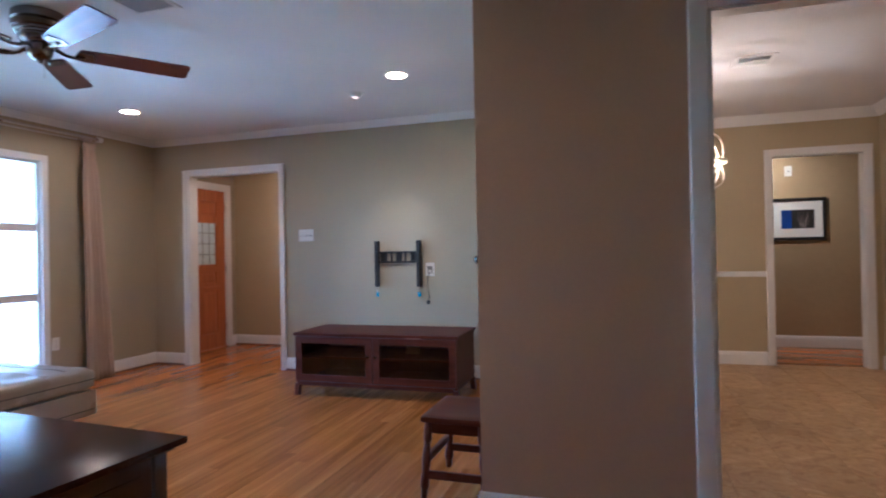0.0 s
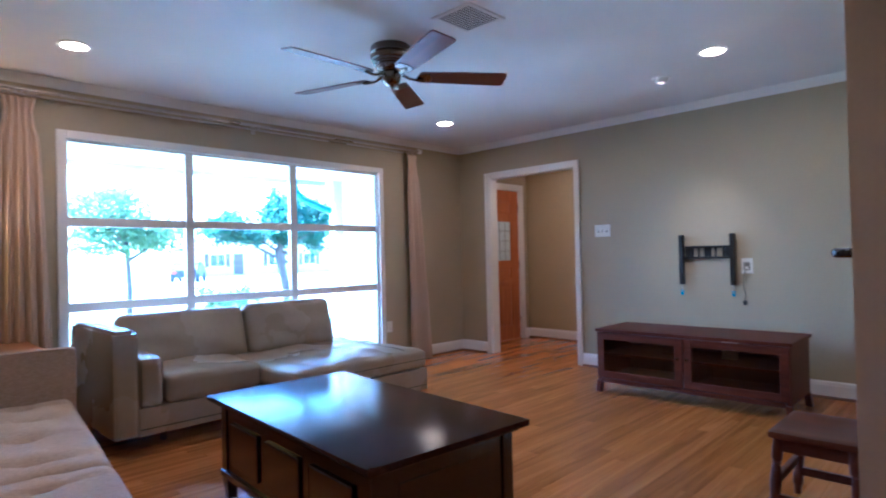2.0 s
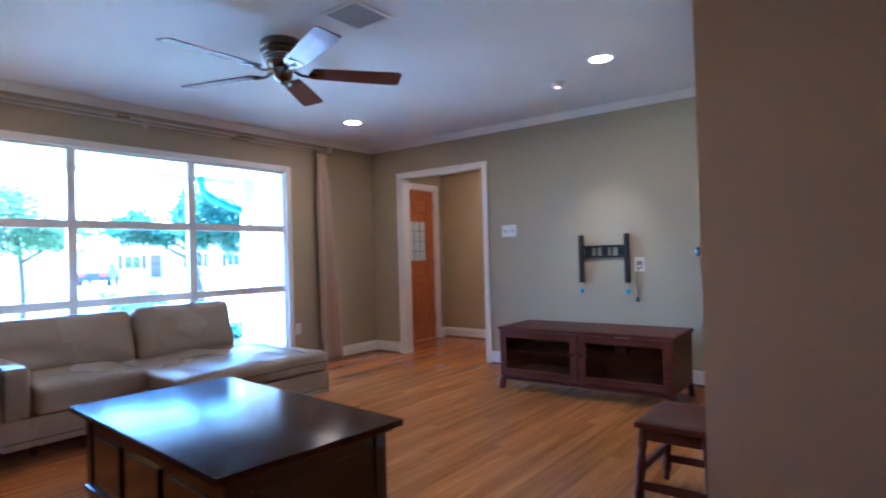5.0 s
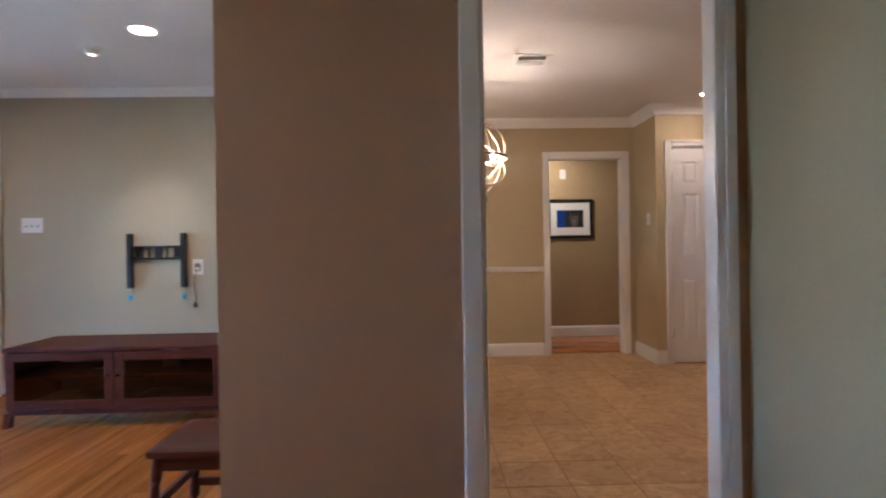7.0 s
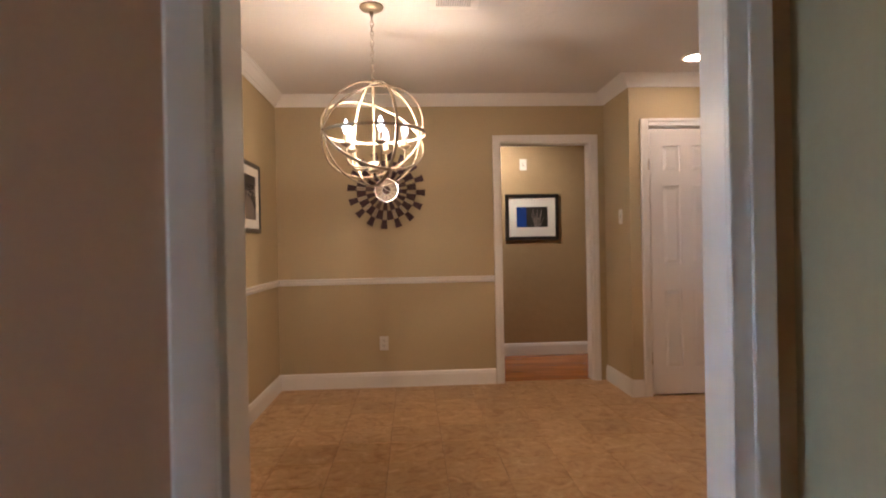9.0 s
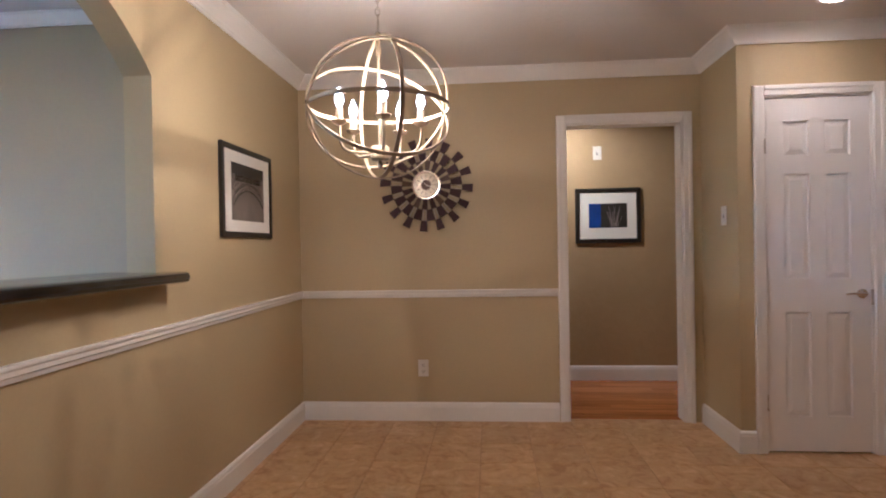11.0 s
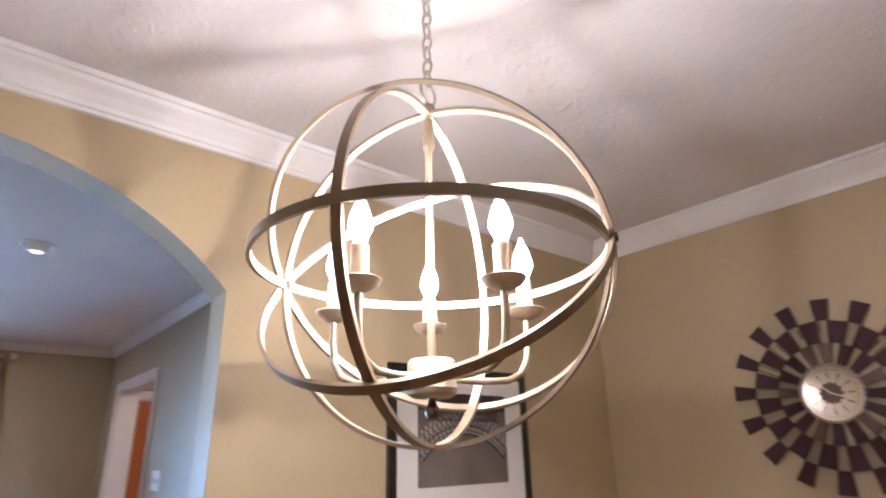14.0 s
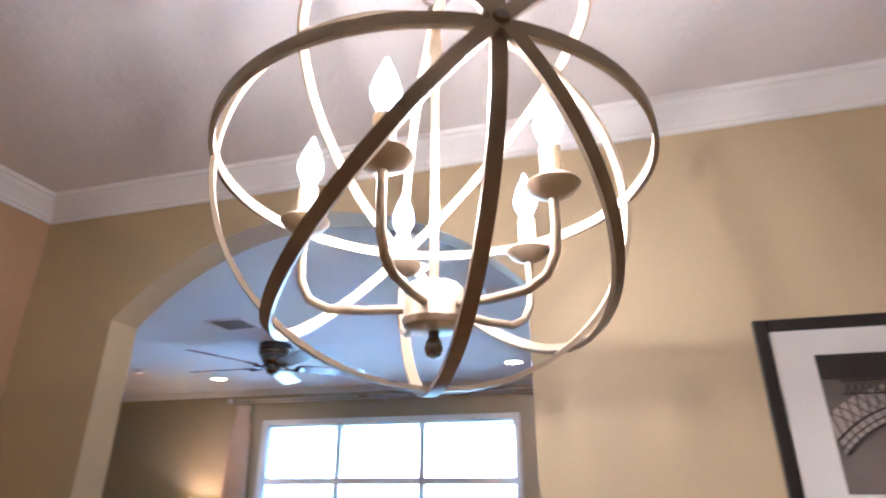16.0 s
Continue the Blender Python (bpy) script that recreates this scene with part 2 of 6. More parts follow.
def glowing_glass(name, color, strength):
    """Clear bulb glass with the shine of the filament in it; light passes through."""
    m = bpy.data.materials.new(name)
    m.use_nodes = True
    nt = m.node_tree
    nt.nodes.clear()
    out = nt.nodes.new("ShaderNodeOutputMaterial")
    add = nt.nodes.new("ShaderNodeAddShader")
    clear = nt.nodes.new("ShaderNodeBsdfTransparent")
    em = nt.nodes.new("ShaderNodeEmission")
    em.inputs[0].default_value, em.inputs[1].default_value = (*color, 1), strength
    nt.links.new(clear.outputs[0], add.inputs[0])
    nt.links.new(em.outputs[0], add.inputs[1])
    nt.links.new(add.outputs[0], out.inputs[0])
    return m


BULBGLASS = glowing_glass("bulb_glass", (1.0, 0.78, 0.55), GLASS_L)
CANLIT = glow("lit_can", (1.0, 0.57, 0.26), CAN_L)
CANSOFT = glow("lit_dining_can", (1.0, 0.60, 0.30), 4.2)
# Glow of an added, unseen lamp that brightens the entry hall.
ENTRYFILL = glow("entry_fill_glow", (1.0, 0.57, 0.26), 11.0)
EYELIT = glow("lit_eyeball", (1.0, 0.6, 0.3), 0.11)
SOFFIT = surface("porch_paint", (0.62, 0.64, 0.65), 0.6, grain=20, vary=0.03)
GRASS = surface("lawn", (0.21, 0.22, 0.12), 0.9, grain=60, vary=0.35, bump=0.5, depth=0.03, blotch=0.4)
CONCRETE = surface("driveway_concrete", (0.4, 0.39, 0.375), 0.85, grain=30, vary=0.1, bump=0.2)
BRICKW = surface("pale_brick", (0.5, 0.45, 0.41), 0.85, grain=18, vary=0.12, bump=0.2)
ROOFM = surface("roof_shingle", (0.1, 0.095, 0.09), 0.9, grain=30, vary=0.3)
BARK = surface("tree_bark", (0.09, 0.07, 0.055), 0.9, grain=25, vary=0.4, bump=0.7, depth=0.02, stretch=(1, 1, 0.3))


def leafy(name, color):
    """Thin leaves that let sunlight through."""
    m = surface(name, color, 0.6, grain=5, vary=0.4, bump=0)
    nt = m.node_tree
    b = nt.nodes["Principled BSDF"]
    back = nt.nodes.new("ShaderNodeBsdfTranslucent")
    mixer = nt.nodes.new("ShaderNodeMixShader")
    mixer.inputs[0].default_value = 0.45
    nt.links.new(b.inputs["Base Color"].links[0].from_socket, back.inputs[0])
    nt.links.new(b.outputs[0], mixer.inputs[1])
    nt.links.new(back.outputs[0], mixer.inputs[2])
    nt.links.new(mixer.outputs[0], nt.nodes["Material Output"].inputs[0])
    return m


LEAF = leafy("tree_leaf", (0.11, 0.17, 0.07))
LEAF2 = leafy("evergreen_leaf", (0.055, 0.12, 0.075))
CARP = surface("car_paint", (0.008, 0.009, 0.014), 0.5, coat=0.0, vary=0.03, bump=0)
RUBBER = surface("tyre_rubber", (0.02, 0.02, 0.02), 0.8)
DARKGLASS = surface("dark_glass", (0.03, 0.04, 0.05), 0.08, bump=0, vary=0.05)
GUTTER = surface("teal_gutter", (0.06, 0.2, 0.24), 0.5)


def shade_cloth(name, color, strength):
    """Lamp shade linen, lit from within."""
    m, nt, b = tree_of(name, 0.9)
    b.inputs["Base Color"].default_value = (*color, 1)
    b.inputs["Emission Color"].default_value = (1.0, 0.52, 0.07, 1)
    tc = nt.nodes.new("ShaderNodeTexCoord")
    n = node(nt, "ShaderNodeTexNoise", Scale=9.0, Detail=4.0)
    nt.links.new(tc.outputs["Object"], n.inputs["Vector"])
    mr = nt.nodes.new("ShaderNodeMapRange")
    mr.inputs[3].default_value, mr.inputs[4].default_value = strength * 0.7, strength * 1.25
    nt.links.new(n.outputs[0], mr.inputs[0])
    nt.links.new(mr.outputs[0], b.inputs["Emission Strength"])
    return m


SHADE = shade_cloth("lamp_shade", (0.72, 0.5, 0.2), SHADE_L)


# ---- building blocks ----
def part(name, bm, material, parent=None, label="", smooth=False):
    me = bpy.data.meshes.new(name)
    bmesh.ops.recalc_face_normals(bm, faces=bm.faces)
    bm.to_mesh(me)
    bm.free()
    me.materials.append(material)
    if smooth:
        me.polygons.foreach_set("use_smooth", [True] * len(me.polygons))
        me.set_sharp_from_angle(angle=radians(40))
    ob = new(name, me)
    if parent is not None:
        ob.parent = parent
    if label:
        ob["label"] = label
    return ob


def thing(name, label, category, m=None, group=""):
    ob = new(name)
    ob.empty_display_size = 0.1
    if m is not None:
        ob.matrix_world = m
    return tagged(ob, label, category, group)


def setting(ob, label, category):
    return tagged(ob, label, category, kind="structure")


def box(bm, x0, x1, y0, y1, z0, z1, bevel=0.0, seg=2):
    r = bmesh.ops.create_cube(bm, size=1.0)
    vs = r["verts"]
    for v in vs:
        v.co = ((x0 + x1) / 2 + v.co.x * (x1 - x0), (y0 + y1) / 2 + v.co.y * (y1 - y0), (z0 + z1) / 2 + v.co.z * (z1 - z0))
    if bevel:
        es = {e for v in vs for e in v.link_edges}
        bmesh.ops.bevel(bm, geom=list(es), offset=bevel, segments=seg, affect='EDGES', profile=0.6)
    return bm


def boxes(*items, bevel=0.0):
    bm = bmesh.new()
    for it in items:
        box(bm, *it, bevel=bevel)
    return bm


def lathe(bm, profile, seg=24, at=(0, 0, 0)):
    """Turned shape from (radius, height) pairs."""
    rings = []
    for r, z in profile:
        rings.append([bm.verts.new((at[0] + r * math.cos(2 * math.pi * k / seg), at[1] + r * math.sin(2 * math.pi * k / seg), at[2] + z)) for k in range(seg)])
    for a, b in zip(rings, rings[1:]):
        for k in range(seg):
            bm.faces.new((a[k], a[(k + 1) % seg], b[(k + 1) % seg], b[k]))
    for ring, r in ((rings[0], profile[0][0]), (rings[-1], profile[-1][0])):
        if r > 1e-6:
            bm.faces.new(ring)
    bmesh.ops.remove_doubles(bm, verts=bm.verts, dist=1e-6)
    return bm


def tube(bm, pts, radius, seg=8, closed=False):
    """Round bar along points; radius is a number or one number a point."""
    pts = [Vector(p) for p in pts]
    n = len(pts)
    rad = radius if isinstance(radius, (list, tuple)) else [radius] * n
    rings = []
    up = None
    for i, p in enumerate(pts):
        a = pts[(i - 1) % n] if closed or i else p
        b = pts[(i + 1) % n] if closed or i < n - 1 else p
        t = (b - a).normalized()
        if up is None:
            up = t.orthogonal().normalized()
        up = (up - t * up.dot(t)).normalized()
        side = t.cross(up)
        rings.append([bm.verts.new(p + (up * math.cos(2 * math.pi * k / seg) + side * math.sin(2 * math.pi * k / seg)) * rad[i]) for k in range(seg)])
    for i in range(n if closed else n - 1):
        a, b = rings[i], rings[(i + 1) % n]
        for k in range(seg):
            bm.faces.new((a[k], a[(k + 1) % seg], b[(k + 1) % seg], b[k]))
    if not closed:
        bm.faces.new(rings[0])
        bm.faces.new(rings[-1])
    return bm


def hoop(bm, centre, normal, radius, wide, thick, seg=72):
    """Flat band bent into a ring: wide along the axis, thick along the radius."""
    c, w = Vector(centre), Vector(normal).normalized()
    u = w.orthogonal().normalized()
    v = w.cross(u)
    rings = []
    for k in range(seg):
        a = 2 * math.pi * k / seg
        d = u * math.cos(a) + v * math.sin(a)
        rings.append([bm.verts.new(c + d * (radius + s * thick / 2) + w * (q * wide / 2)) for s, q in ((-1, -1), (1, -1), (1, 1), (-1, 1))])
    for k in range(seg):
        a, b = rings[k], rings[(k + 1) % seg]
        for j in range(4):
            bm.faces.new((a[j], a[(j + 1) % 4], b[(j + 1) % 4], b[j]))
    return bm


def moulding(bm, profile, p0, p1, out, turn0=0, turn1=0):
    """A profile of (out, height) pairs drawn from p0 to p1; turn -1 is an inside mitre, 1 an outside one."""
    p0, p1, out = Vector(p0), Vector(p1), Vector(out)
    along = (p1 - p0).normalized()
    ends = []
    for p, k in ((p0, -turn0), (p1, turn1)):
        ends.append([bm.verts.new(p + out * o + along * (k * o) + Vector((0, 0, h))) for o, h in profile])
    n = len(profile)
    for i in range(n):
        bm.faces.new((ends[0][i], ends[0][(i + 1) % n], ends[1][(i + 1) % n], ends[1][i]))
    bm.faces.new(ends[0])
    bm.faces.new(ends[1])
    return bm


def cushion(w, d, h, r, n=18, puff=0.0, tufts=(), crease=0.0, seed=0, m=None, seams=(), pull=0.0):
    """Soft block about its own middle: rounded, swollen, with buttoned dents and slack creases."""
    bm = bmesh.new()
    bmesh.ops.create_cube(bm, size=2.0)
    bmesh.ops.subdivide_edges(bm, edges=bm.edges[:], cuts=n, use_grid_fill=True)
    hx, hy, hz = w / 2, d / 2, h / 2
    for v in bm.verts:
        q = Vector((v.co.x * hx, v.co.y * hy, v.co.z * hz))
        inner = Vector((max(-hx + r, min(hx - r, q.x)), max(-hy + r, min(hy - r, q.y)), max(-hz + r, min(hz - r, q.z))))
        out = q - inner
        if out.length > 1e-6:
            q = inner + out.normalized() * r
        fx, fy = 1 - (q.x / hx) ** 2, 1 - (q.y / hy) ** 2
        s = 1 if q.z > 0 else -1
        lift = puff * fx * fy
        for tx, ty, dep, wid in tufts:
            lift -= dep * math.exp(-((q.x - tx) ** 2 + (q.y - ty) ** 2) / wid ** 2)
        for sx in seams:
            wob = sx + 0.012 * math.sin(q.y * 14 + sx * 9)
            lift -= pull * math.exp(-((q.x - wob) / 0.022) ** 2) * (0.45 + 0.55 * fy)
        lift += crease * noise.noise(Vector((q.x * 5 + seed, q.y * 9, seed * 1.7)))
        q.z += s * lift * min(1, abs(v.co.z) ** 2)
        v.co = q
    if m is not None:
        bm.transform(m)
    return bm


# ---- setting ----
XW, YTV, YBACK, YSTUB, YN = -4.465, 5.055, 6.29, 2.40, -1.6
ZL, ZD, XR, XK = 2.45, 2.45, 1.76, 5.3
ARCH0, ARCH1, SPRING, RISE = 3.05, 4.505, 1.94, 0.315


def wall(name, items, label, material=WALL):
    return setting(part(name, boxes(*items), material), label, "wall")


wall("wall_window", [(XW - 0.15, XW, YN, 0.92, -0.05, 2.6), (XW - 0.15, XW, 0.92, 3.77, -0.05, 0.22), (XW - 0.15, XW, 0.92, 3.77, 2.05, 2.6),
                     (XW - 0.15, XW, 3.77, 5.30, -0.05, 2.6), (XW - 0.15, XW, 5.30, 6.25, 2.04, 2.6), (XW - 0.15, XW, 6.25, 6.6, -0.05, 2.6)],
     "taupe painted wall with the picture window", LIVINGWALL)
wall("wall_television", [(XW, -4.003, YTV, YTV + 0.12, -0.05, 2.6), (-4.003, -2.857, YTV, YTV + 0.12, 2.052, 2.6), (-2.857, -0.12, YTV, YTV + 0.12, -0.05, 2.6)],
     "taupe painted wall with cased opening", LIVINGWALL)
setting(part("door_sill", boxes((XW - 0.15, XW + 0.01, 5.301, 6.249, -0.05, 0.0115), bevel=0.003), FRONTDOOR), "varnished wooden front door sill", "sill")
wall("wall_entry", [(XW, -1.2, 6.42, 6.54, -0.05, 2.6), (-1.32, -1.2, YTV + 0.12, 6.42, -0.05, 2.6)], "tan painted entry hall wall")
wall("wall_stub", [(-0.12, 0.56, YSTUB, 2.64, -0.05, 2.6), (0.56, 0.805, YSTUB, 2.50, -0.05, 2.6), (0.805, 1.65, YSTUB, 2.47, 2.085, 2.6), (1.65, XR, YSTUB, 2.47, -0.05, 2.6), (XR, XK, YSTUB, 2.47, -0.05, 2.6)],
     "tan painted wall end beside the doorway, browned for warm lamplight", WARMLITWALL)
wall("wall_side", [(XR, XR + 0.12, YN, YSTUB, -0.05, 2.6)], "olive painted side wall, darkened for its weaker light", DIMWALL)
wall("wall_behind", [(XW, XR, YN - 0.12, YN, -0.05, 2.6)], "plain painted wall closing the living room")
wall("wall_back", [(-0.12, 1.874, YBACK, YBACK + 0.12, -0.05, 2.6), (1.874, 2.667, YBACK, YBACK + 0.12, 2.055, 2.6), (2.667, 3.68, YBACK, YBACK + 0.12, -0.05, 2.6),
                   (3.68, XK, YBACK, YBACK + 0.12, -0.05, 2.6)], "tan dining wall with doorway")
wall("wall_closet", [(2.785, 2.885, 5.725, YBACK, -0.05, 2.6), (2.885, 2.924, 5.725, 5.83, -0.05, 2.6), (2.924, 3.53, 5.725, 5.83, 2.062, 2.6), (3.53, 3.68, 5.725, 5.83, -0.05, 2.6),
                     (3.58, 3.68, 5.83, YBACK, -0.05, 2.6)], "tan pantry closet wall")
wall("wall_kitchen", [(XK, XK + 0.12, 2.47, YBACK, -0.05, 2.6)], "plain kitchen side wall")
wall("wall_hall", [(0.6, 4.2, 7.5, 7.62, -0.05, 2.6), (0.48, 0.6, YBACK + 0.12, 7.62, -0.05, 2.6), (4.2, 4.32, YBACK + 0.12, 7.62, -0.05, 2.6)], "trowelled tan hall wall", HALLWALL)


def arch_wall():
    bm = boxes((-0.12, 0, 2.64, ARCH0, -0.05, 2.6), (-0.12, 0, ARCH1, YBACK, -0.05, 2.6), (-0.12, 0, ARCH0, ARCH1, -0.05, 1.097))
    mid, half, n = (ARCH0 + ARCH1) / 2, (ARCH1 - ARCH0) / 2, 40
    big = (half ** 2 + RISE ** 2) / (2 * RISE)
    cols = []
    for i in range(n + 1):
        y = ARCH0 + (ARCH1 - ARCH0) * i / n
        z = SPRING + RISE - big + math.sqrt(big ** 2 - (y - mid) ** 2)
        cols.append([bm.verts.new(c) for c in ((-0.12, y, z), (0, y, z), (0, y, 2.6), (-0.12, y, 2.6))])
    for a, b in zip(cols, cols[1:]):
        for j in range(4):
            bm.faces.new((a[j], a[(j + 1) % 4], b[(j + 1) % 4], b[j]))
    bm.faces.new(cols[0])
    bm.faces.new(cols[-1])
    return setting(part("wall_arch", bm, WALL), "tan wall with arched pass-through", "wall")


arch_wall()

setting(part("ceiling_living", boxes((XW, XR, YN, YSTUB, ZL, ZL + 0.1), (XW, -0.12, YSTUB, YTV, ZL, ZL + 0.1), (XW, -1.32, YTV + 0.12, 6.42, ZL, ZL + 0.1)), CEIL_L), "white painted living room ceiling", "ceiling")
setting(part("ceiling_dining", boxes((0, XK, 2.47, YBACK, ZD, ZD + 0.1)), CEIL), "white textured dining ceiling", "ceiling")
setting(part("ceiling_hall", boxes((0.6, 4.2, YBACK + 0.12, 7.5, 2.45, 2.55)), CEIL), "white hall ceiling", "ceiling")
setting(part("roof", boxes((XW - 0.2, 5.6, YN - 0.3, 7.8, 2.62, 2.75)), ROOFM), "roof slab over the house", "roof")

# mouldings
CROWN_D = [(0, -0.09), (0.012, -0.09), (0.015, -0.08), (0.02, -0.078), (0.026, -0.066), (0.045, -0.044), (0.064, -0.026), (0.07, -0.016), (0.078, -0.014), (0.082, 0), (0, 0)]
CROWN_L = [(0, -0.062), (0.010, -0.062), (0.012, -0.053), (0.017, -0.051), (0.026, -0.036), (0.040, -0.018), (0.046, -0.012), (0.053, -0.010), (0.055, 0), (0, 0)]
BASE = [(0, 0), (0.016, 0), (0.016, 0.098), (0.013, 0.106), (0.013, 0.113), (0.008, 0.125), (0, 0.13)]
SHOE = [(0.0161, 0), (0.03, 0), (0.028, 0.01), (0.022, 0.018), (0.0161, 0.02)]
RAIL = [(0, -0.026), (0.010, -0.026), (0.012, -0.012), (0.02, -0.006), (0.02, 0.008), (0.026, 0.016), (0.026, 0.026), (0, 0.026)]


def trim_runs(name, label, profile, z, runs, material=TRIM):
    bm = bmesh.new()
    for (x0, y0, x1, y1, ox, oy, t0, t1) in runs:
        moulding(bm, profile, (x0, y0, z), (x1, y1, z), (ox, oy, 0), t0, t1)
    return setting(part(name, bm, material), label, "trim")


trim_runs("trim_crown_dining", "white crown moulding round the dining room", CROWN_D, ZD, [
    (0, 2.64, 0, YBACK, 1, 0, -1, -1), (0, YBACK, 2.785, YBACK, 0, -1, -1, -1), (2.785, YBACK, 2.785, 5.725, -1, 0, -1, 1),
    (2.785, 5.725, 3.68, 5.725, 0, -1, 1, 1), (3.68, 5.725, 3.68, YBACK, 1, 0, 1, -1), (3.68, YBACK, XK, YBACK, 0, -1, -1, -1), (0, 2.64, 0.56, 2.64, 0, 1, -1, 0), (0.56, 2.50, 0.805, 2.50, 0, 1, 0, 0), (0.805, 2.47, XK, 2.47, 0, 1, 0, -1)])
trim_runs("trim_crown_living", "white crown moulding round the living room", CROWN_L, ZL, [
    (XW, YN, XW, YTV, 1, 0, -1, -1), (XW, YTV, -0.12, YTV, 0, -1, -1, -1), (-0.12, YTV, -0.12, YSTUB, -1, 0, -1, 1), (-0.12, YSTUB, XR, YSTUB, 0, -1, 1, -1), (XR, YSTUB, XR, YN, -1, 0, -1, -1)])
trim_runs("baseboard_living", "white baseboard round the living room", BASE, 0, [
    (XW, YN, XW, YTV, 1, 0, -1, -1), (XW, YTV, -4.07, YTV, 0, -1, -1, 0), (-2.80, YTV, -0.12, YTV, 0, -1, 0, -1), (-0.12, YTV, -0.12, YSTUB, -1, 0, -1, 1),
    (-0.12, YSTUB, 0.735, YSTUB, 0, -1, 1, 0), (XR, YSTUB, XR, YN, -1, 0, -1, -1)])
trim_runs("baseboard_shoe", "shoe moulding at the wood floor, coloured as dark as its shadow", SHOE, 0, [
    (XW, YN, XW, YTV, 1, 0, -1, -1), (XW, YTV, -4.07, YTV, 0, -1, -1, 0), (-2.80, YTV, -0.12, YTV, 0, -1, 0, -1), (XW, 6.42, -1.32, 6.42, 0, -1, 0, 0)], SHOESHADE)
trim_runs("baseboard_entry", "white baseboard of the entry hall", BASE, 0, [(XW, 6.42, -1.32, 6.42, 0, -1, -1, -1), (XW, 6.322, XW, 6.42, 1, 0, 0, -1)])
trim_runs("baseboard_dining", "white baseboard round the dining room", BASE, 0, [
    (0, 2.64, 0, YBACK, 1, 0, -1, -1), (0, YBACK, 1.815, YBACK, 0, -1, -1, 0), (2.785, YBACK - 0.0, 2.785, 5.725, -1, 0, 0, 1), (2.785, 5.725, 2.868, 5.725, 0, -1, 1, 0), (3.586, 5.725, 3.68, 5.725, 0, -1, 0, 1)])
trim_runs("baseboard_hall", "white baseboard of the back hall", BASE, 0, [(0.6, 7.5, 4.2, 7.5, 0, -1, -1, -1)])
trim_runs("trim_chair_rail", "white chair rail moulding", RAIL, 0.895, [(0, 2.64, 0, YBACK, 1, 0, -1, -1), (0, YBACK, 1.815, YBACK, 0, -1, -1, 0)])


def casing(name, axis, plane, out, a0, a1, top, width, depth, label, floor=0.0, plain=False):
    """Door casing on a wall face, with jamb lining through the wall (depth)."""
    holder = setting(new(name), label, "door frame")

    def put(kind, u0, u1, z0, z1, o0, o1, bev=0.004):
        o0, o1 = plane + out * o0, plane + out * o1
        lo, hi = min(o0, o1), max(o0, o1)
        bm = bmesh.new()
        if axis == "x":
            box(bm, u0, u1, lo, hi, z0, z1, bevel=bev)
        else:
            box(bm, lo, hi, u0, u1, z0, z1, bevel=bev)
        part(kind, bm, TRIM, holder)
    w = width
    for o0, o1, i in ((0, 0.016, 0.0), (0.0161, 0.024, 0.028)):
        if not plain:
            put("side_casing", a0 - w, a0 - i * 1.2 + 0.004, floor, top + (w if i == 0 else w - 0.004), o0, o1)
        elif i == 0:
            put("side_casing", a0 - w, a0 + 0.004, floor, top + w, 0, 0.022, 0.008)
        put("side_casing", a1 + i * 1.2 - 0.004, a1 + w, floor, top + (w if i == 0 else w - 0.004), o0, o1)
        put("head_casing", a0 + 0.0045, a1 - 0.0045, top + i * 1.2 - 0.004, top + w, o0, o1)
    if depth:
        put("side_jamb", a0 - 0.001, a0 + 0.016, floor, top, -depth - 0.004, -0.0005, 0.002)
        put("side_jamb", a1 - 0.016, a1 + 0.001, floor, top, -depth - 0.004, -0.0005, 0.002)
        put("head_jamb", a0 + 0.0165, a1 - 0.0165, top - 0.016, top + 0.001, -depth - 0.004, -0.0005, 0.002)
    return holder


casing("door_frame_1", "x", YSTUB, -1, 0.805, 1.645, 2.08, 0.07, 0.0, "white casing of the dining doorway", plain=True)
bm_j = boxes((0.8045, 0.822, 2.394, 2.506, 0, 2.075), (1.64, 1.6505, 2.394, 2.474, 0, 2.075), (0.8225, 1.6395, 2.394, 2.474, 2.068, 2.086), bevel=0.002)
part("jamb", bm_j, TRIM, bpy.data.objects["door_frame_1"])
casing("door_frame_2", "x", YTV, -1, -4.003, -2.857, 2.052, 0.055, 0.12, "white casing of the entry opening")
casing("door_frame_3", "x", YBACK, -1, 1.874, 2.667, 2.055, 0.055, 0.12, "white casing of the hall doorway")
casing("door_frame_4", "x", 5.725, -1, 2.924, 3.53, 2.062, 0.055, 0.105, "white casing of the pantry door")
casing("door_frame_5", "y", XW, 1, 5.30, 6.25, 2.03, 0.07, 0.15, "white casing of the front door")


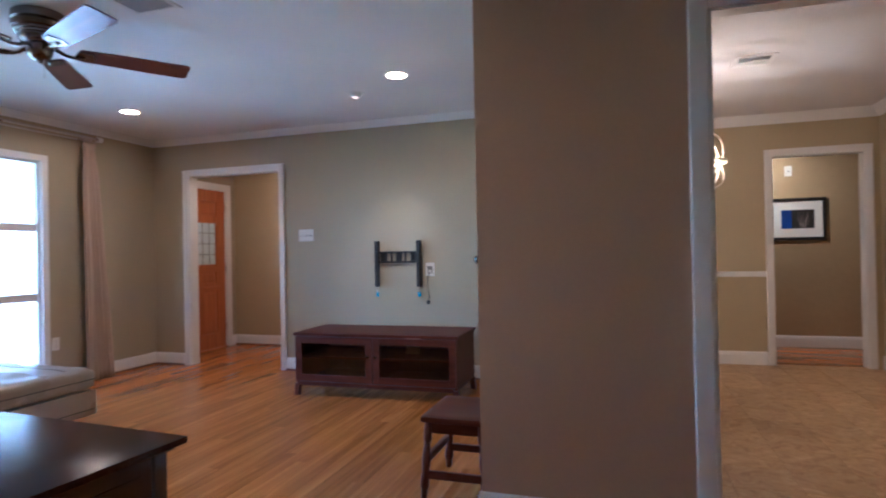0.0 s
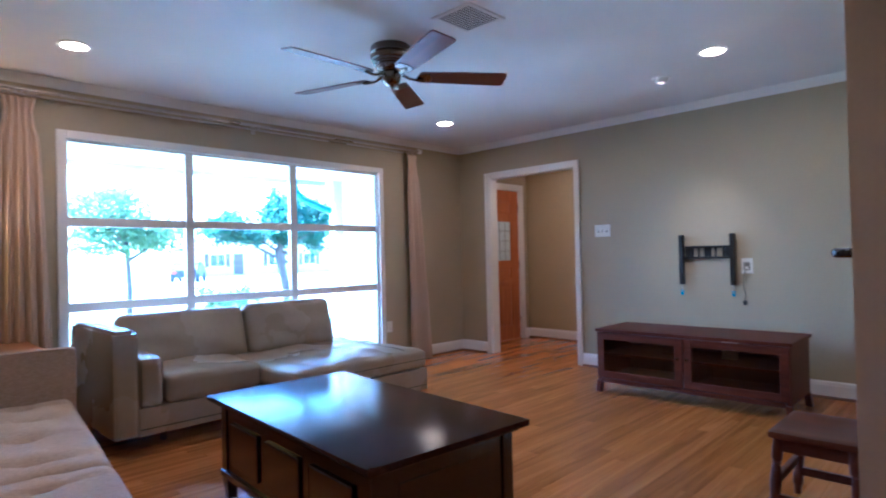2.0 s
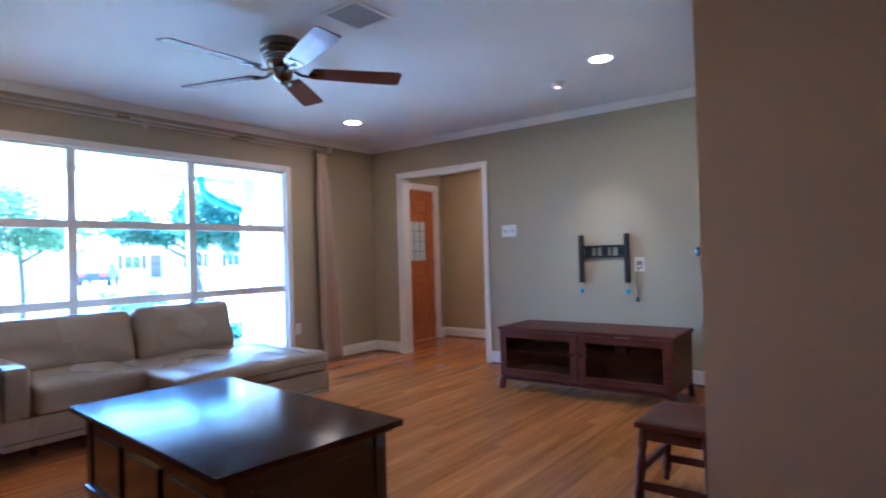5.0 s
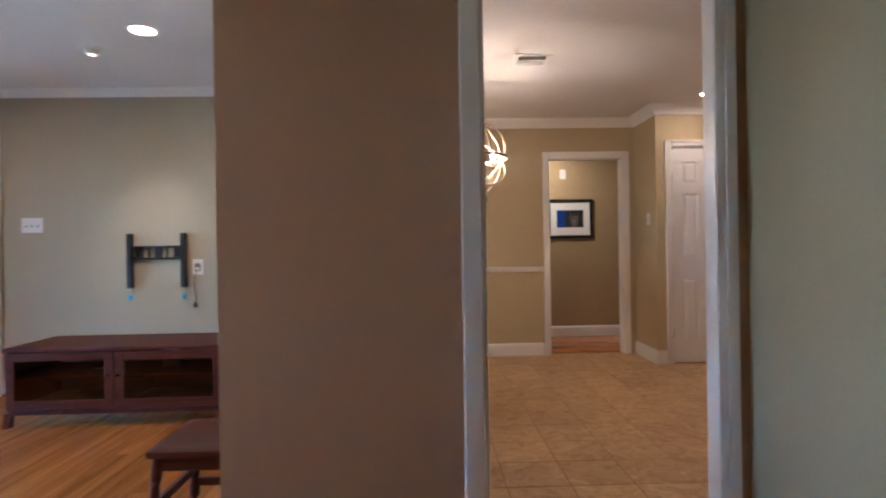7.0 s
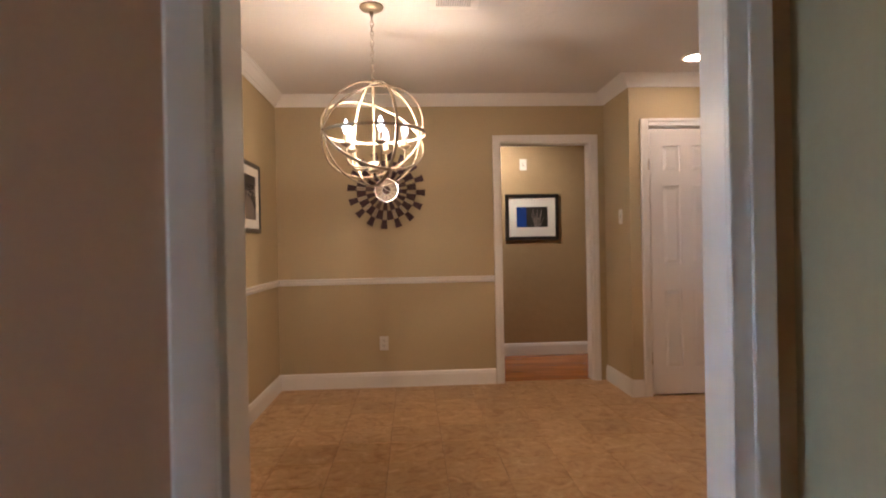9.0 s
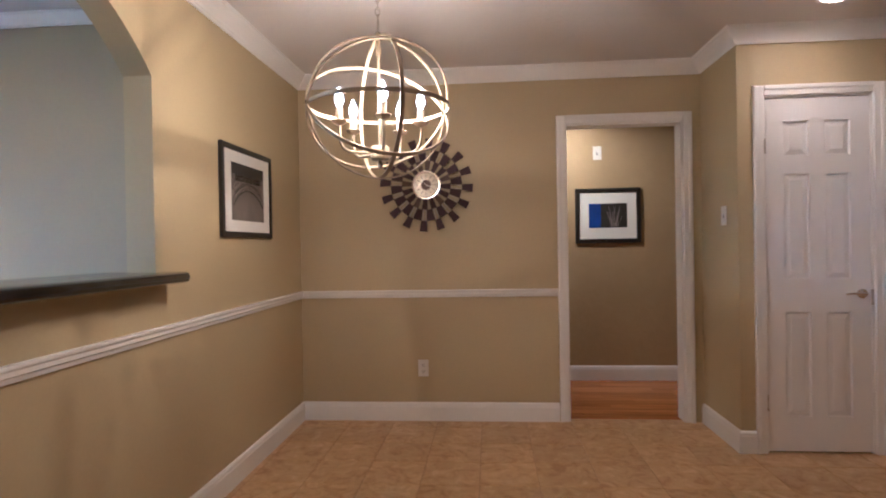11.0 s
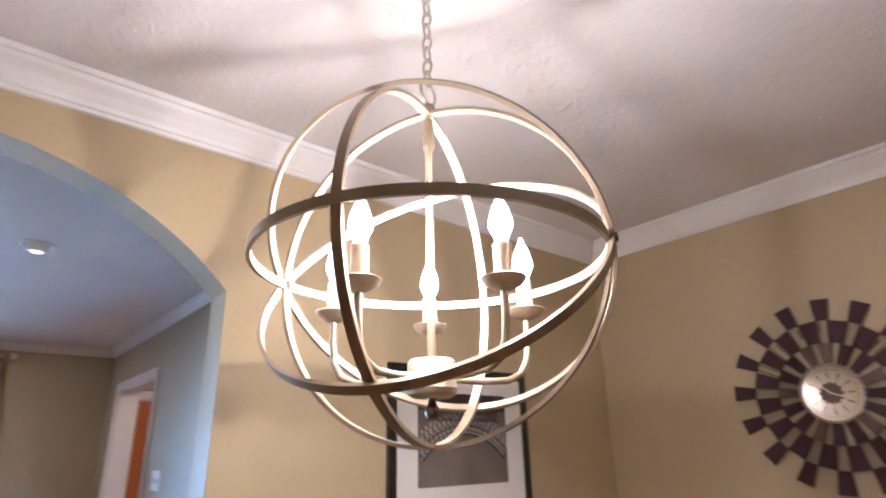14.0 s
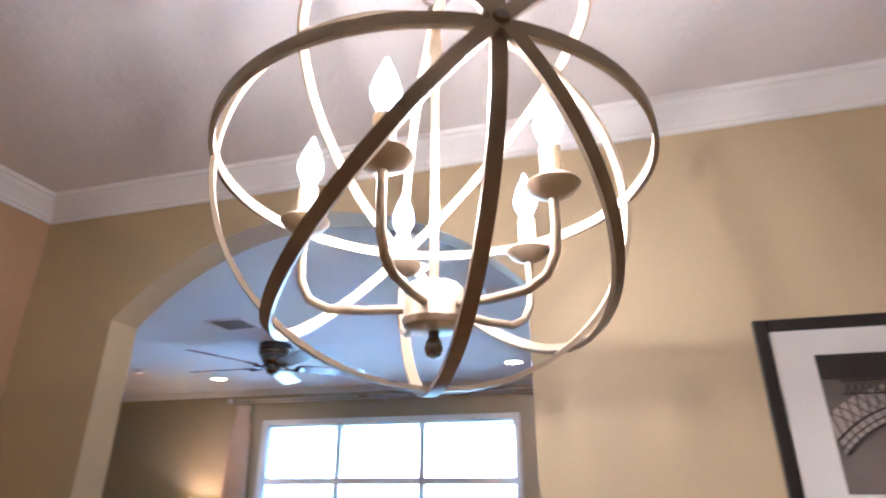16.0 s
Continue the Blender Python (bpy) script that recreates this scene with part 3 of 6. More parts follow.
# ---- picture window ----
def picture_window():
    y0, y1, z0, z1 = 0.92, 3.77, 0.22, 2.05
    w = setting(new("window_1"), "white picture window of nine panes", "window")
    fr = bmesh.new()
    for b in ((XW - 0.02, XW + 0.02, y0 - 0.055, y0 + 0.004, z0 - 0.06, z1 + 0.055), (XW - 0.02, XW + 0.02, y1 - 0.004, y1 + 0.055, z0 - 0.06, z1 + 0.055),
              (XW - 0.02, XW + 0.02, y0 + 0.0045, y1 - 0.0045, z1 - 0.004, z1 + 0.055), (XW - 0.02, XW + 0.02, y0 + 0.0045, y1 - 0.0045, z0 - 0.06, z0 + 0.004)):
        box(fr, *b, bevel=0.005)
    part("window_casing", fr, TRIM, w)
    lin = bmesh.new()
    for b in ((XW - 0.14, XW - 0.021, y0, y0 + 0.02, z0, z1), (XW - 0.14, XW - 0.021, y1 - 0.02, y1, z0, z1), (XW - 0.14, XW - 0.021, y0 + 0.0205, y1 - 0.0205, z1 - 0.02, z1), (XW - 0.14, XW - 0.021, y0 + 0.0205, y1 - 0.0205, z0, z0 + 0.02)):
        box(lin, *b)
    part("window_frame", lin, TRIM, w)
    ys, zs = [y0 + 0.02, 1.80, 2.765, y1 - 0.02], [z0 + 0.02, 0.835, 1.455, z1 - 0.02]
    for y in ys[1:3]:
        part("mullion", boxes((XW - 0.085, XW - 0.03, y - 0.033, y + 0.033, zs[0], zs[3]), bevel=0.005), TRIM, w)
    for k, (a, b) in enumerate(zip(ys, ys[1:])):
        for z in zs[1:3]:
            part("transom", boxes((XW - 0.08, XW - 0.034, a + (0.0335 if k else 0), b - (0.0335 if k < 2 else 0), z - 0.033, z + 0.033), bevel=0.004), TRIM, w)
        for j, (c, d) in enumerate(zip(zs, zs[1:])):
            g = part("pane", boxes((XW - 0.062, XW - 0.058, a + (0.0335 if k else 0), b - (0.0335 if k < 2 else 0), c + (0.0335 if j else 0), d - (0.0335 if j < 2 else 0))), WINGLASS, w)
            g.visible_shadow = False


picture_window()


def curtain(label, y0, y1, yf0, yf1, seed):
    """Gathered drape, y0..y1 at the rod and yf0..yf1 at the floor."""
    c = thing("curtain", label, "curtain", group="drapes at the picture window")
    bm = bmesh.new()
    nu, nv, ztop, zbot = 70, 26, 2.27, 0.015
    grid = []
    for j in range(nv + 1):
        t = j / nv
        row = []
        pinch = 1 - 0.3 * math.exp(-((t - 0.05) / 0.05) ** 2)
        a, b = y0 + (yf0 - y0) * t, y1 + (yf1 - y1) * t
        for i in range(nu + 1):
            s = i / nu
            y = (a + b) / 2 + (b - a) * (s - 0.5) * pinch
            u = s + 0.075 * noise.noise(Vector((s * 3.1, t * 0.5, seed * 5)))
            fold = 0.036 * math.sin(u * 2 * math.pi * 4.7 + seed) + 0.014 * math.sin(u * 2 * math.pi * 10.3 + 2 + t * 1.5 + seed) * (0.4 + t)
            row.append(bm.verts.new((-4.365 + fold * (0.55 + 0.45 * t) + 0.006 * noise.noise(Vector((s * 6, t * 4, seed))), y, ztop + (zbot - ztop) * t)))
        grid.append(row)
    for r0, r1 in zip(grid, grid[1:]):
        for i in range(nu):
            bm.faces.new((r0[i], r0[i + 1], r1[i + 1], r1[i]))
    ob = part("drape", bm, CURTAIN, c, smooth=True)
    so = ob.modifiers.new("thickness", 'SOLIDIFY')
    so.thickness = 0.004
    for k in range(6):
        bm = hoop(bmesh.new(), (-4.365, y0 + (y1 - y0) * (k + 0.5) / 6, 2.305), (0, 1, 0.1), 0.02, 0.004, 0.004, 20)
        part("curtain_ring", bm, NICKEL, c)
    return c


curtain("beige gathered drape beside the table lamp", 0.53, 0.75, 0.46, 0.84, 0.4)
curtain("beige gathered drape beside the entry corner", 4.09, 4.245, 4.13, 4.40, 1.7)
rod = thing("curtain_rod", "double brushed metal curtain rod with end caps", "curtain rod")
part("rod", tube(bmesh.new(), [(-4.365, 0.47, 2.325), (-4.365, 4.27, 2.325)], 0.011, 12), NICKEL, rod, smooth=True)
part("back_rod", tube(bmesh.new(), [(-4.41, 0.50, 2.30), (-4.41, 4.21, 2.30)], 0.008, 10), NICKEL, rod, smooth=True)
for y in (0.455, 4.285):
    part("finial", tube(bmesh.new(), [(-4.365, y - 0.022, 2.325), (-4.365, y + 0.022, 2.325)], 0.026, 16), PLATE, rod, smooth=True)
for y in (0.52, 2.35, 4.19):
    part("bracket", boxes((-4.464, -4.352, y - 0.008, y + 0.008, 2.302, 2.312), (-4.464, -4.458, y - 0.02, y + 0.02, 2.27, 2.35), bevel=0.002), NICKEL, rod)


# ---- doors ----
def panel_door(holder, w, h, t, panels, material):
    """Door slab in its own frame (x along the width, front at -y): slab with recessed, raised panels."""
    part("door_slab", boxes((0, w, 0.012, t, 0, h), bevel=0.002), material, holder)
    xs = sorted({0, w} | {p[0] for p in panels} | {p[1] for p in panels})
    bm = bmesh.new()
    # stiles and rails stand proud around every panel
    zs = sorted({0, h} | {p[2] for p in panels} | {p[3] for p in panels})
    for xa, xb in zip(xs, xs[1:]):
        for za, zb in zip(zs, zs[1:]):
            if not any(p[0] <= xa and xb <= p[1] and p[2] <= za and zb <= p[3] for p in panels):
                box(bm, xa, xb, 0, 0.0118, za, zb)
    bmesh.ops.remove_doubles(bm, verts=bm.verts, dist=1e-5)
    part("stile_and_rail", bm, material, holder)
    for a, b, c, d in panels:
        bm = bmesh.new()
        lo = [bm.verts.new(p) for p in ((a + .008, 0.0115, c + .008), (b - .008, 0.0115, c + .008), (b - .008, 0.0115, d - .008), (a + .008, 0.0115, d - .008))]
        g = 0.034
        hi = [bm.verts.new(p) for p in ((a + g, 0.003, c + g), (b - g, 0.003, c + g), (b - g, 0.003, d - g), (a + g, 0.003, d - g))]
        bm.faces.new(hi)
        for k in range(4):
            bm.faces.new((lo[k], lo[(k + 1) % 4], hi[(k + 1) % 4], hi[k]))
        part("door_panel", bm, material, holder)


def pantry_door():
    d = setting(new("door_1"), "closed white six-panel pantry door", "door")
    d.matrix_world = pose(2.942, 5.729, 0.012)
    w, h = 0.570, 2.030
    l0, l1, r0, r1 = 0.098, 0.238, 0.325, 0.462
    rows = ((0.20, 0.80), (0.99, 1.595), (1.70, 1.90))
    panel_door(d, w, h, 0.035, [(a, b, c, e) for c, e in rows for a, b in ((l0, l1), (r0, r1))], DOORW)
    hdl = part("door_handle", lathe(bmesh.new(), [(0, 0), (0.027, 0), (0.027, 0.006), (0.012, 0.012), (0.010, 0.04), (0, 0.042)], 20), CHROME, d, "chrome lever handle", True)
    hdl.matrix_local = pose(0.517, 0, 0.905, 90)
    lev = part("lever", tube(bmesh.new(), [(0, 0, 0.036), (-0.03, 0.002, 0.038), (-0.07, 0.004, 0.036), (-0.105, 0.0, 0.034)], [0.009, 0.008, 0.007, 0.005], 10), CHROME, hdl, "", True)
    lev.matrix_local = pose(0, 0, 0)
    for z in (0.28, 1.76):
        part("hinge", tube(bmesh.new(), [(-0.009, -0.008, z - 0.045), (-0.009, -0.008, z + 0.045)], 0.006, 8), NICKEL, d)
    part("strike_plate", boxes((0.5655, 0.579, -0.006, -0.002, 0.84, 0.93), bevel=0.001), NICKEL, d)


pantry_door()


def front_door():
    d = setting(new("door_2"), "varnished fir front door with leaded glass", "door")
    d.matrix_world = pose(XW - 0.012, 5.318, 0.012, 0, 0, 90)
    w, h = 0.914, 2.0
    glass = (0.14, 0.744, 1.05, 1.59)
    panels = [(0.12, 0.41, 0.19, 0.72), (0.474, 0.764, 0.19, 0.72), (0.14, 0.744, 0.83, 0.96), (0.12, 0.41, 1.68, 1.86), (0.474, 0.764, 1.68, 1.86), glass]
    panel_door(d, w, h, 0.04, panels, FRONTDOOR)
    part("glass_light", boxes((glass[0] + .01, glass[1] - .01, 0.0005, 0.0025, glass[2] + .01, glass[3] - .01)), LEADGLASS, d, "frosted leaded glass light")
    bm = bmesh.new()
    for k in range(1, 5):
        x = glass[0] + (glass[1] - glass[0]) * k / 5
        tube(bm, [(x, -0.001, glass[2] + .01), (x, -0.001, glass[3] - .01)], 0.003, 6)
    for k in range(1, 4):
        z = glass[2] + (glass[3] - glass[2]) * k / 4
        tube(bm, [(glass[0] + .01, -0.001, z), (glass[1] - .01, -0.001, z)], 0.003, 6)
    part("lead_came", bm, SLOT, d)
    part("ledge", boxes((0.1, 0.784, -0.02, 0.002, 0.755, 0.785), bevel=0.006), FRONTDOOR, d)
    for z in (0.25, 1.0, 1.78):
        part("hinge", tube(bmesh.new(), [(w + 0.006, -0.006, z - 0.045), (w + 0.006, -0.006, z + 0.045)], 0.006, 8), PEWTER, d)


front_door()


# ---- living room furniture ----
def coffee_table():
    t = thing("coffee_table", "espresso-stained wooden coffee table with panelled sides on the oak floor", "coffee table", pose(-1.79, 1.405, 0, 0, 0, -4))
    L, W, H = 1.38, 0.765, 0.5
    bm = boxes((-L / 2, L / 2, -W / 2, W / 2, H - 0.026, H), bevel=0.006)
    part("tabletop", bm, TABLETOP, t, "glossy dark tabletop", True)
    part("top_moulding", boxes((-L / 2 + .03, L / 2 - .03, -W / 2 + .03, W / 2 - .03, H - 0.044, H - 0.0262), bevel=0.006), ESPRESSO, t)
    a, b = L / 2 - 0.05, W / 2 - 0.05
    for sx in (-1, 1):
        for sy in (-1, 1):
            bm = bmesh.new()
            x0, x1 = sorted((sx * a, sx * (a - 0.055)))
            y0, y1 = sorted((sy * b, sy * (b - 0.055)))
            box(bm, x0, x1, y0, y1, 0.115, H - 0.0442, bevel=0.003)
            part("post", bm, ESPRESSO, t)
            bm = bmesh.new()
            box(bm, x0, x1, y0, y1, 0, 0.1148)
            for v in bm.verts:
                if v.co.z < 0.05:
                    v.co.x += -sx * 0.012 if abs(v.co.x) > a - 0.03 else sx * 0.004
                    v.co.y += -sy * 0.012 if abs(v.co.y) > b - 0.03 else sy * 0.004
            part("leg", bm, ESPRESSO, t)
    for sx in (-1, 1):
        x = sx * (a - 0.008)
        part("end_panel", boxes((min(x, x - sx * .016), max(x, x - sx * .016), -b + .0555, b - .0555, 0.12, H - 0.0445)), ESPRESSO, t)
        xo = x + sx * 0.003
        part("raised_panel", boxes((min(xo, x - sx * .004), max(xo, x - sx * .004), -b + .11, b - .11, 0.17, H - 0.1), bevel=0.003), ESPRESSO, t)
        x2 = sx * (a + 0.006)
        part("base_rail", boxes((min(x2, x2 - sx * .03), max(x2, x2 - sx * .03), -b + .0005, b - .0005, 0.1155, 0.145), bevel=0.004), ESPRESSO, t)
    for sy in (-1, 1):
        y = sy * (b - 0.008)
        part("side_panel", boxes((-a + .0555, a - .0555, min(y, y - sy * .016), max(y, y - sy * .016), 0.12, H - 0.0445)), ESPRESSO, t)
        n = 3
        for k in range(n):
            x0 = -a + 0.075 + k * (2 * a - 0.15) / n + 0.038
            x1 = -a + 0.075 + (k + 1) * (2 * a - 0.15) / n - 0.038
            yo = y + sy * 0.011
            part("raised_panel", boxes((x0, x1, min(yo, y + sy * .001), max(yo, y + sy * .001), 0.185, H - 0.11), bevel=0.009), ESPRESSO, t)
        y2 = sy * (b + 0.0065)
        part("base_rail", boxes((-a - .006, a + .006, min(y2, y2 - sy * .03), max(y2, y2 - sy * .03), 0.1155, 0.1452), bevel=0.004), ESPRESSO, t)


coffee_table()


def leather_sofa():
    s = thing("sectional_sofa", "taupe leather sofa with chaise beneath the picture window", "sofa", pose(-4.37, 0.91, 0))
    # local: x forward from the window, y along the window
    part("base_frame", boxes((0.02, 0.92, 0.151, 0.95, 0.1, 0.27), (0.02, 1.37, 0.9505, 2.12, 0.1, 0.27), bevel=0.012), LEATHER, s, smooth=True)
    part("side_panel", cushion(0.95, 0.15, 0.62, 0.022, 8, m=pose(0.475, 0.075, 0.42)), LEATHER, s, smooth=True)
    part("piping", tube(bmesh.new(), [(0.03, 0.138, 0.728), (0.93, 0.138, 0.728), (0.945, 0.138, 0.70), (0.947, 0.138, 0.14)], 0.005, 6), LEATHER, s)
    part("piping", tube(bmesh.new(), [(0.03, 0.012, 0.728), (0.93, 0.012, 0.728), (0.945, 0.012, 0.70), (0.947, 0.012, 0.14)], 0.005, 6), LEATHER, s)
    part("side_pad", cushion(0.90, 0.10, 0.03, 0.012, 8, puff=0.004, m=pose(0.47, 0.075, 0.737)), LEATHER, s, "padded top of the side panel", True)
    part("arm", cushion(0.80, 0.155, 0.31, 0.04, 10, puff=0.006, m=pose(0.515, 0.2285, 0.415)), LEATHER, s, smooth=True)
    part("arm_seam", tube(bmesh.new(), [(0.913, 0.17, 0.26), (0.917, 0.17, 0.53), (0.88, 0.17, 0.568), (0.2, 0.17, 0.572)], 0.003, 6), SLOT, s)
    part("base_seam", tube(bmesh.new(), [(0.922, 0.16, 0.142), (0.922, 0.94, 0.142)], 0.003, 6), SLOT, s)
    part("base_seam", tube(bmesh.new(), [(1.372, 0.97, 0.142), (1.372, 2.10, 0.142)], 0.003, 6), SLOT, s)
    part("back_frame", cushion(0.14, 1.75, 0.46, 0.03, 6, m=pose(0.09, 1.03, 0.42)), LEATHER, s, smooth=True)
    part("seat_cushion", cushion(0.80, 0.64, 0.17, 0.045, 20, puff=0.03, crease=0.016, seed=1, m=pose(0.535, 0.63, 0.355)), LEATHER, s, "creased leather seat cushion", True)
    part("chaise_cushion", cushion(1.30, 1.17, 0.15, 0.045, 22, puff=0.022, crease=0.014, seed=4, m=pose(0.725, 1.537, 0.345)), LEATHER, s, "creased leather chaise cushion", True)
    part("seam", tube(bmesh.new(), [(1.3765, 0.97, 0.345), (1.3765, 2.10, 0.345)], 0.003, 6), SLOT, s)
    part("seam", tube(bmesh.new(), [(0.1, 2.1235, 0.345), (1.35, 2.1235, 0.345)], 0.003, 6), SLOT, s)
    ym = 1.95
    part("chaise_seam", tube(bmesh.new(), [(x, ym, 0.4215 + 0.022 * (1 - ((x - 0.725) / 0.65) ** 2) * (1 - ((ym - 1.537) / 0.585) ** 2) + 0.014 * noise.noise(Vector(((x - 0.725) * 5 + 4, (ym - 1.537) * 9, 6.8)))) for x in [0.42 + 0.03 * k for k in range(30)]], 0.003, 6), SLOT, s)
    part("back_cushion", cushion(0.92, 0.42, 0.17, 0.07, 34, puff=0.05, crease=0.017, seed=7, m=pose(0.30, 0.66, 0.585, 0, 0, 90) @ pose(0, 0, 0, 72)), LEATHER, s, "creased leather back cushion", True)
    part("back_cushion", cushion(0.80, 0.43, 0.17, 0.07, 34, puff=0.05, crease=0.015, seed=9, m=pose(0.30, 1.53, 0.59, 0, 0, 90) @ pose(0, 0, 0, 72)), LEATHER, s, "creased leather back cushion", True)
    for x, y in ((0.12, 0.3), (0.72, 0.36), (0.12, 1.95), (1.2, 1.95), (1.2, 1.1)):
        part("foot", lathe(bmesh.new(), [(0.02, 0), (0.026, 0.1)], 14, (x, y, 0)), PEWTER, s, "short dark metal foot")


leather_sofa()


def fabric_sofa():
    s = thing("fabric_sofa", "tweed fabric sofa with buttoned cushions", "sofa", pose(-3.507, 0.009, 0, 0, 0, -6.7))
    # local: x along the sofa from the far arm, y to the front
    L = 2.62
    part("base_frame", boxes((-0.12, L + 0.12, -0.26, 0.72, 0.12, 0.25), bevel=0.015), FABRIC, s, smooth=True)
    for x in (-0.065, L + 0.065):
        part("arm", cushion(0.125, 1.0, 0.56, 0.022, 8, m=pose(x, 0.235, 0.405)), FABRIC, s, smooth=True)
        part("arm_piping", tube(bmesh.new(), [(x - 0.055 if x > 1 else x + 0.055, -0.24, 0.682), (x - 0.055 if x > 1 else x + 0.055, 0.715, 0.682)], 0.005, 6), FABRIC, s)
    half = L / 2
    for k in range(2):
        cx = half * (k + 0.5)
        cols = [-half / 2 + half * (i + 0.5) / 4 for i in range(4)]
        tf = [(x + 0.012 * math.sin((0.36 * s) * 14 + x * 9), 0.125 * s + 0.0, 0.03, 0.05) for x in cols for s in (-1, 1)]
        part("seat_cushion", cushion(half - 0.006, 0.74, 0.17, 0.05, 60, puff=0.03, crease=0.012, seed=k + 2, tufts=tf, seams=cols, pull=0.018, m=pose(cx, 0.34, 0.332)), FABRIC, s, "buttoned seat cushion with pulled seams", True)
        for tx, ty, _, _ in tf:
            part("button", lathe(bmesh.new(), [(0, 0.004), (0.008, 0.003), (0.012, 0), (0, -0.002)], 10, (cx + tx, 0.34 + ty, 0.398)), FABRIC, s)
    for k in range(2):
        cx = half * (k + 0.5)
        cols = [-half / 2 + half * (i + 0.5) / 5 for i in range(5)]
        tf = [(x, 0.11 * s, 0.035, 0.05) for x in cols for s in (-1, 1)]
        part("back_cushion", cushion(half - 0.006, 0.50, 0.17, 0.06, 56, puff=0.03, crease=0.008, seed=k + 12, tufts=tf, seams=cols, pull=0.02, m=pose(cx, -0.11, 0.64, 76)), FABRIC, s, "buttoned back cushion with pulled seams", True)
    part("back_frame", cushion(L + 0.24, 0.09, 0.68, 0.03, 8, m=pose(L / 2, -0.30, 0.46, -6)), FABRIC, s, smooth=True)
    for x in (0.0, L):
        for y in (-0.2, 0.64):
            part("leg", lathe(bmesh.new(), [(0.014, 0), (0.024, 0.12)], 12, (x, y, 0)), MAHOGANY_Z, s, "tapered wooden leg")


fabric_sofa()


def side_table():
    t = thing("side_table", "honey oak side table behind the fabric sofa", "side table", pose(-4.15, 0.25, 0))
    part("tabletop", boxes((-0.3, 0.3, -0.42, 0.42, 0.62, 0.645), bevel=0.006), SIDETABLE, t)
    part("apron", boxes((-0.26, 0.26, -0.38, 0.38, 0.55, 0.6195), bevel=0.003), SIDETABLE, t)
    for x in (-0.24, 0.24):
        for y in (-0.36, 0.36):
            part("leg", boxes((x - .02, x + .02, y - .02, y + .02, 0, 0.5495), bevel=0.003), SIDETABLE, t)
    part("lower_shelf", boxes((-0.215, 0.215, -0.335, 0.335, 0.18, 0.2), bevel=0.003), SIDETABLE, t)


side_table()


def table_lamp():
    l = thing("table_lamp", "lit table lamp with drum shade on the oak side table", "lamp", pose(-4.19, 0.245, 0.645))
    part("base", lathe(bmesh.new(), [(0, 0), (0.085, 0), (0.088, 0.008), (0.08, 0.018), (0.055, 0.03), (0.035, 0.04), (0.022, 0.05), (0, 0.052)], 32), NICKEL, l, "brushed nickel base", True)
    part("column", lathe(bmesh.new(), [(0.014, 0.05), (0.015, 0.08), (0.020, 0.16), (0.027, 0.26), (0.031, 0.335)], 24), MAHOGANY_Z, l, "tapered mahogany column", True)
    part("collar", lathe(bmesh.new(), [(0.031, 0.335), (0.036, 0.36), (0.052, 0.385), (0.052, 0.39), (0.012, 0.391), (0.011, 0.43)], 24), NICKEL, l, "flared nickel collar", True)
    part("stem", lathe(bmesh.new(), [(0.005, 0.39), (0.005, 0.62)], 10), NICKEL, l)
    part("finial", lathe(bmesh.new(), [(0, 0.62), (0.009, 0.622), (0.006, 0.632), (0.012, 0.645), (0.008, 0.657), (0, 0.66)], 14), PLATE, l, "", True)
    sh = bmesh.new()
    lathe(sh, [(0.196, 0.445), (0.194, 0.615), (0.191, 0.615), (0.193, 0.445), (0.196, 0.445)], 48)
    part("shade", sh, SHADE, l, "glowing cream drum shade", True)
    for sy in (-1, 1):
        a = part("arm", tube(bmesh.new(), [(0, 0, 0.40), (0, sy * 0.05, 0.405), (0, sy * 0.08, 0.42), (0, sy * 0.08, 0.435)], 0.005, 8), NICKEL, l, "", True)
        part("pull_knob", lathe(bmesh.new(), [(0, 0), (0.010, 0.006), (0.010, 0.014), (0, 0.02)], 12, (0, sy * 0.08, 0.395)), NICKEL, a, "", True)


table_lamp()
lamp_light = new("table_lamp_light", bpy.data.lights.new("table_lamp_light", 'POINT'))
lamp_light.location = (-4.19, 0.245, 1.16)
lamp_light.data.energy, lamp_light.data.color, lamp_light.data.shadow_soft_size = LAMP_W, (1, 0.62, 0.28), 0.03


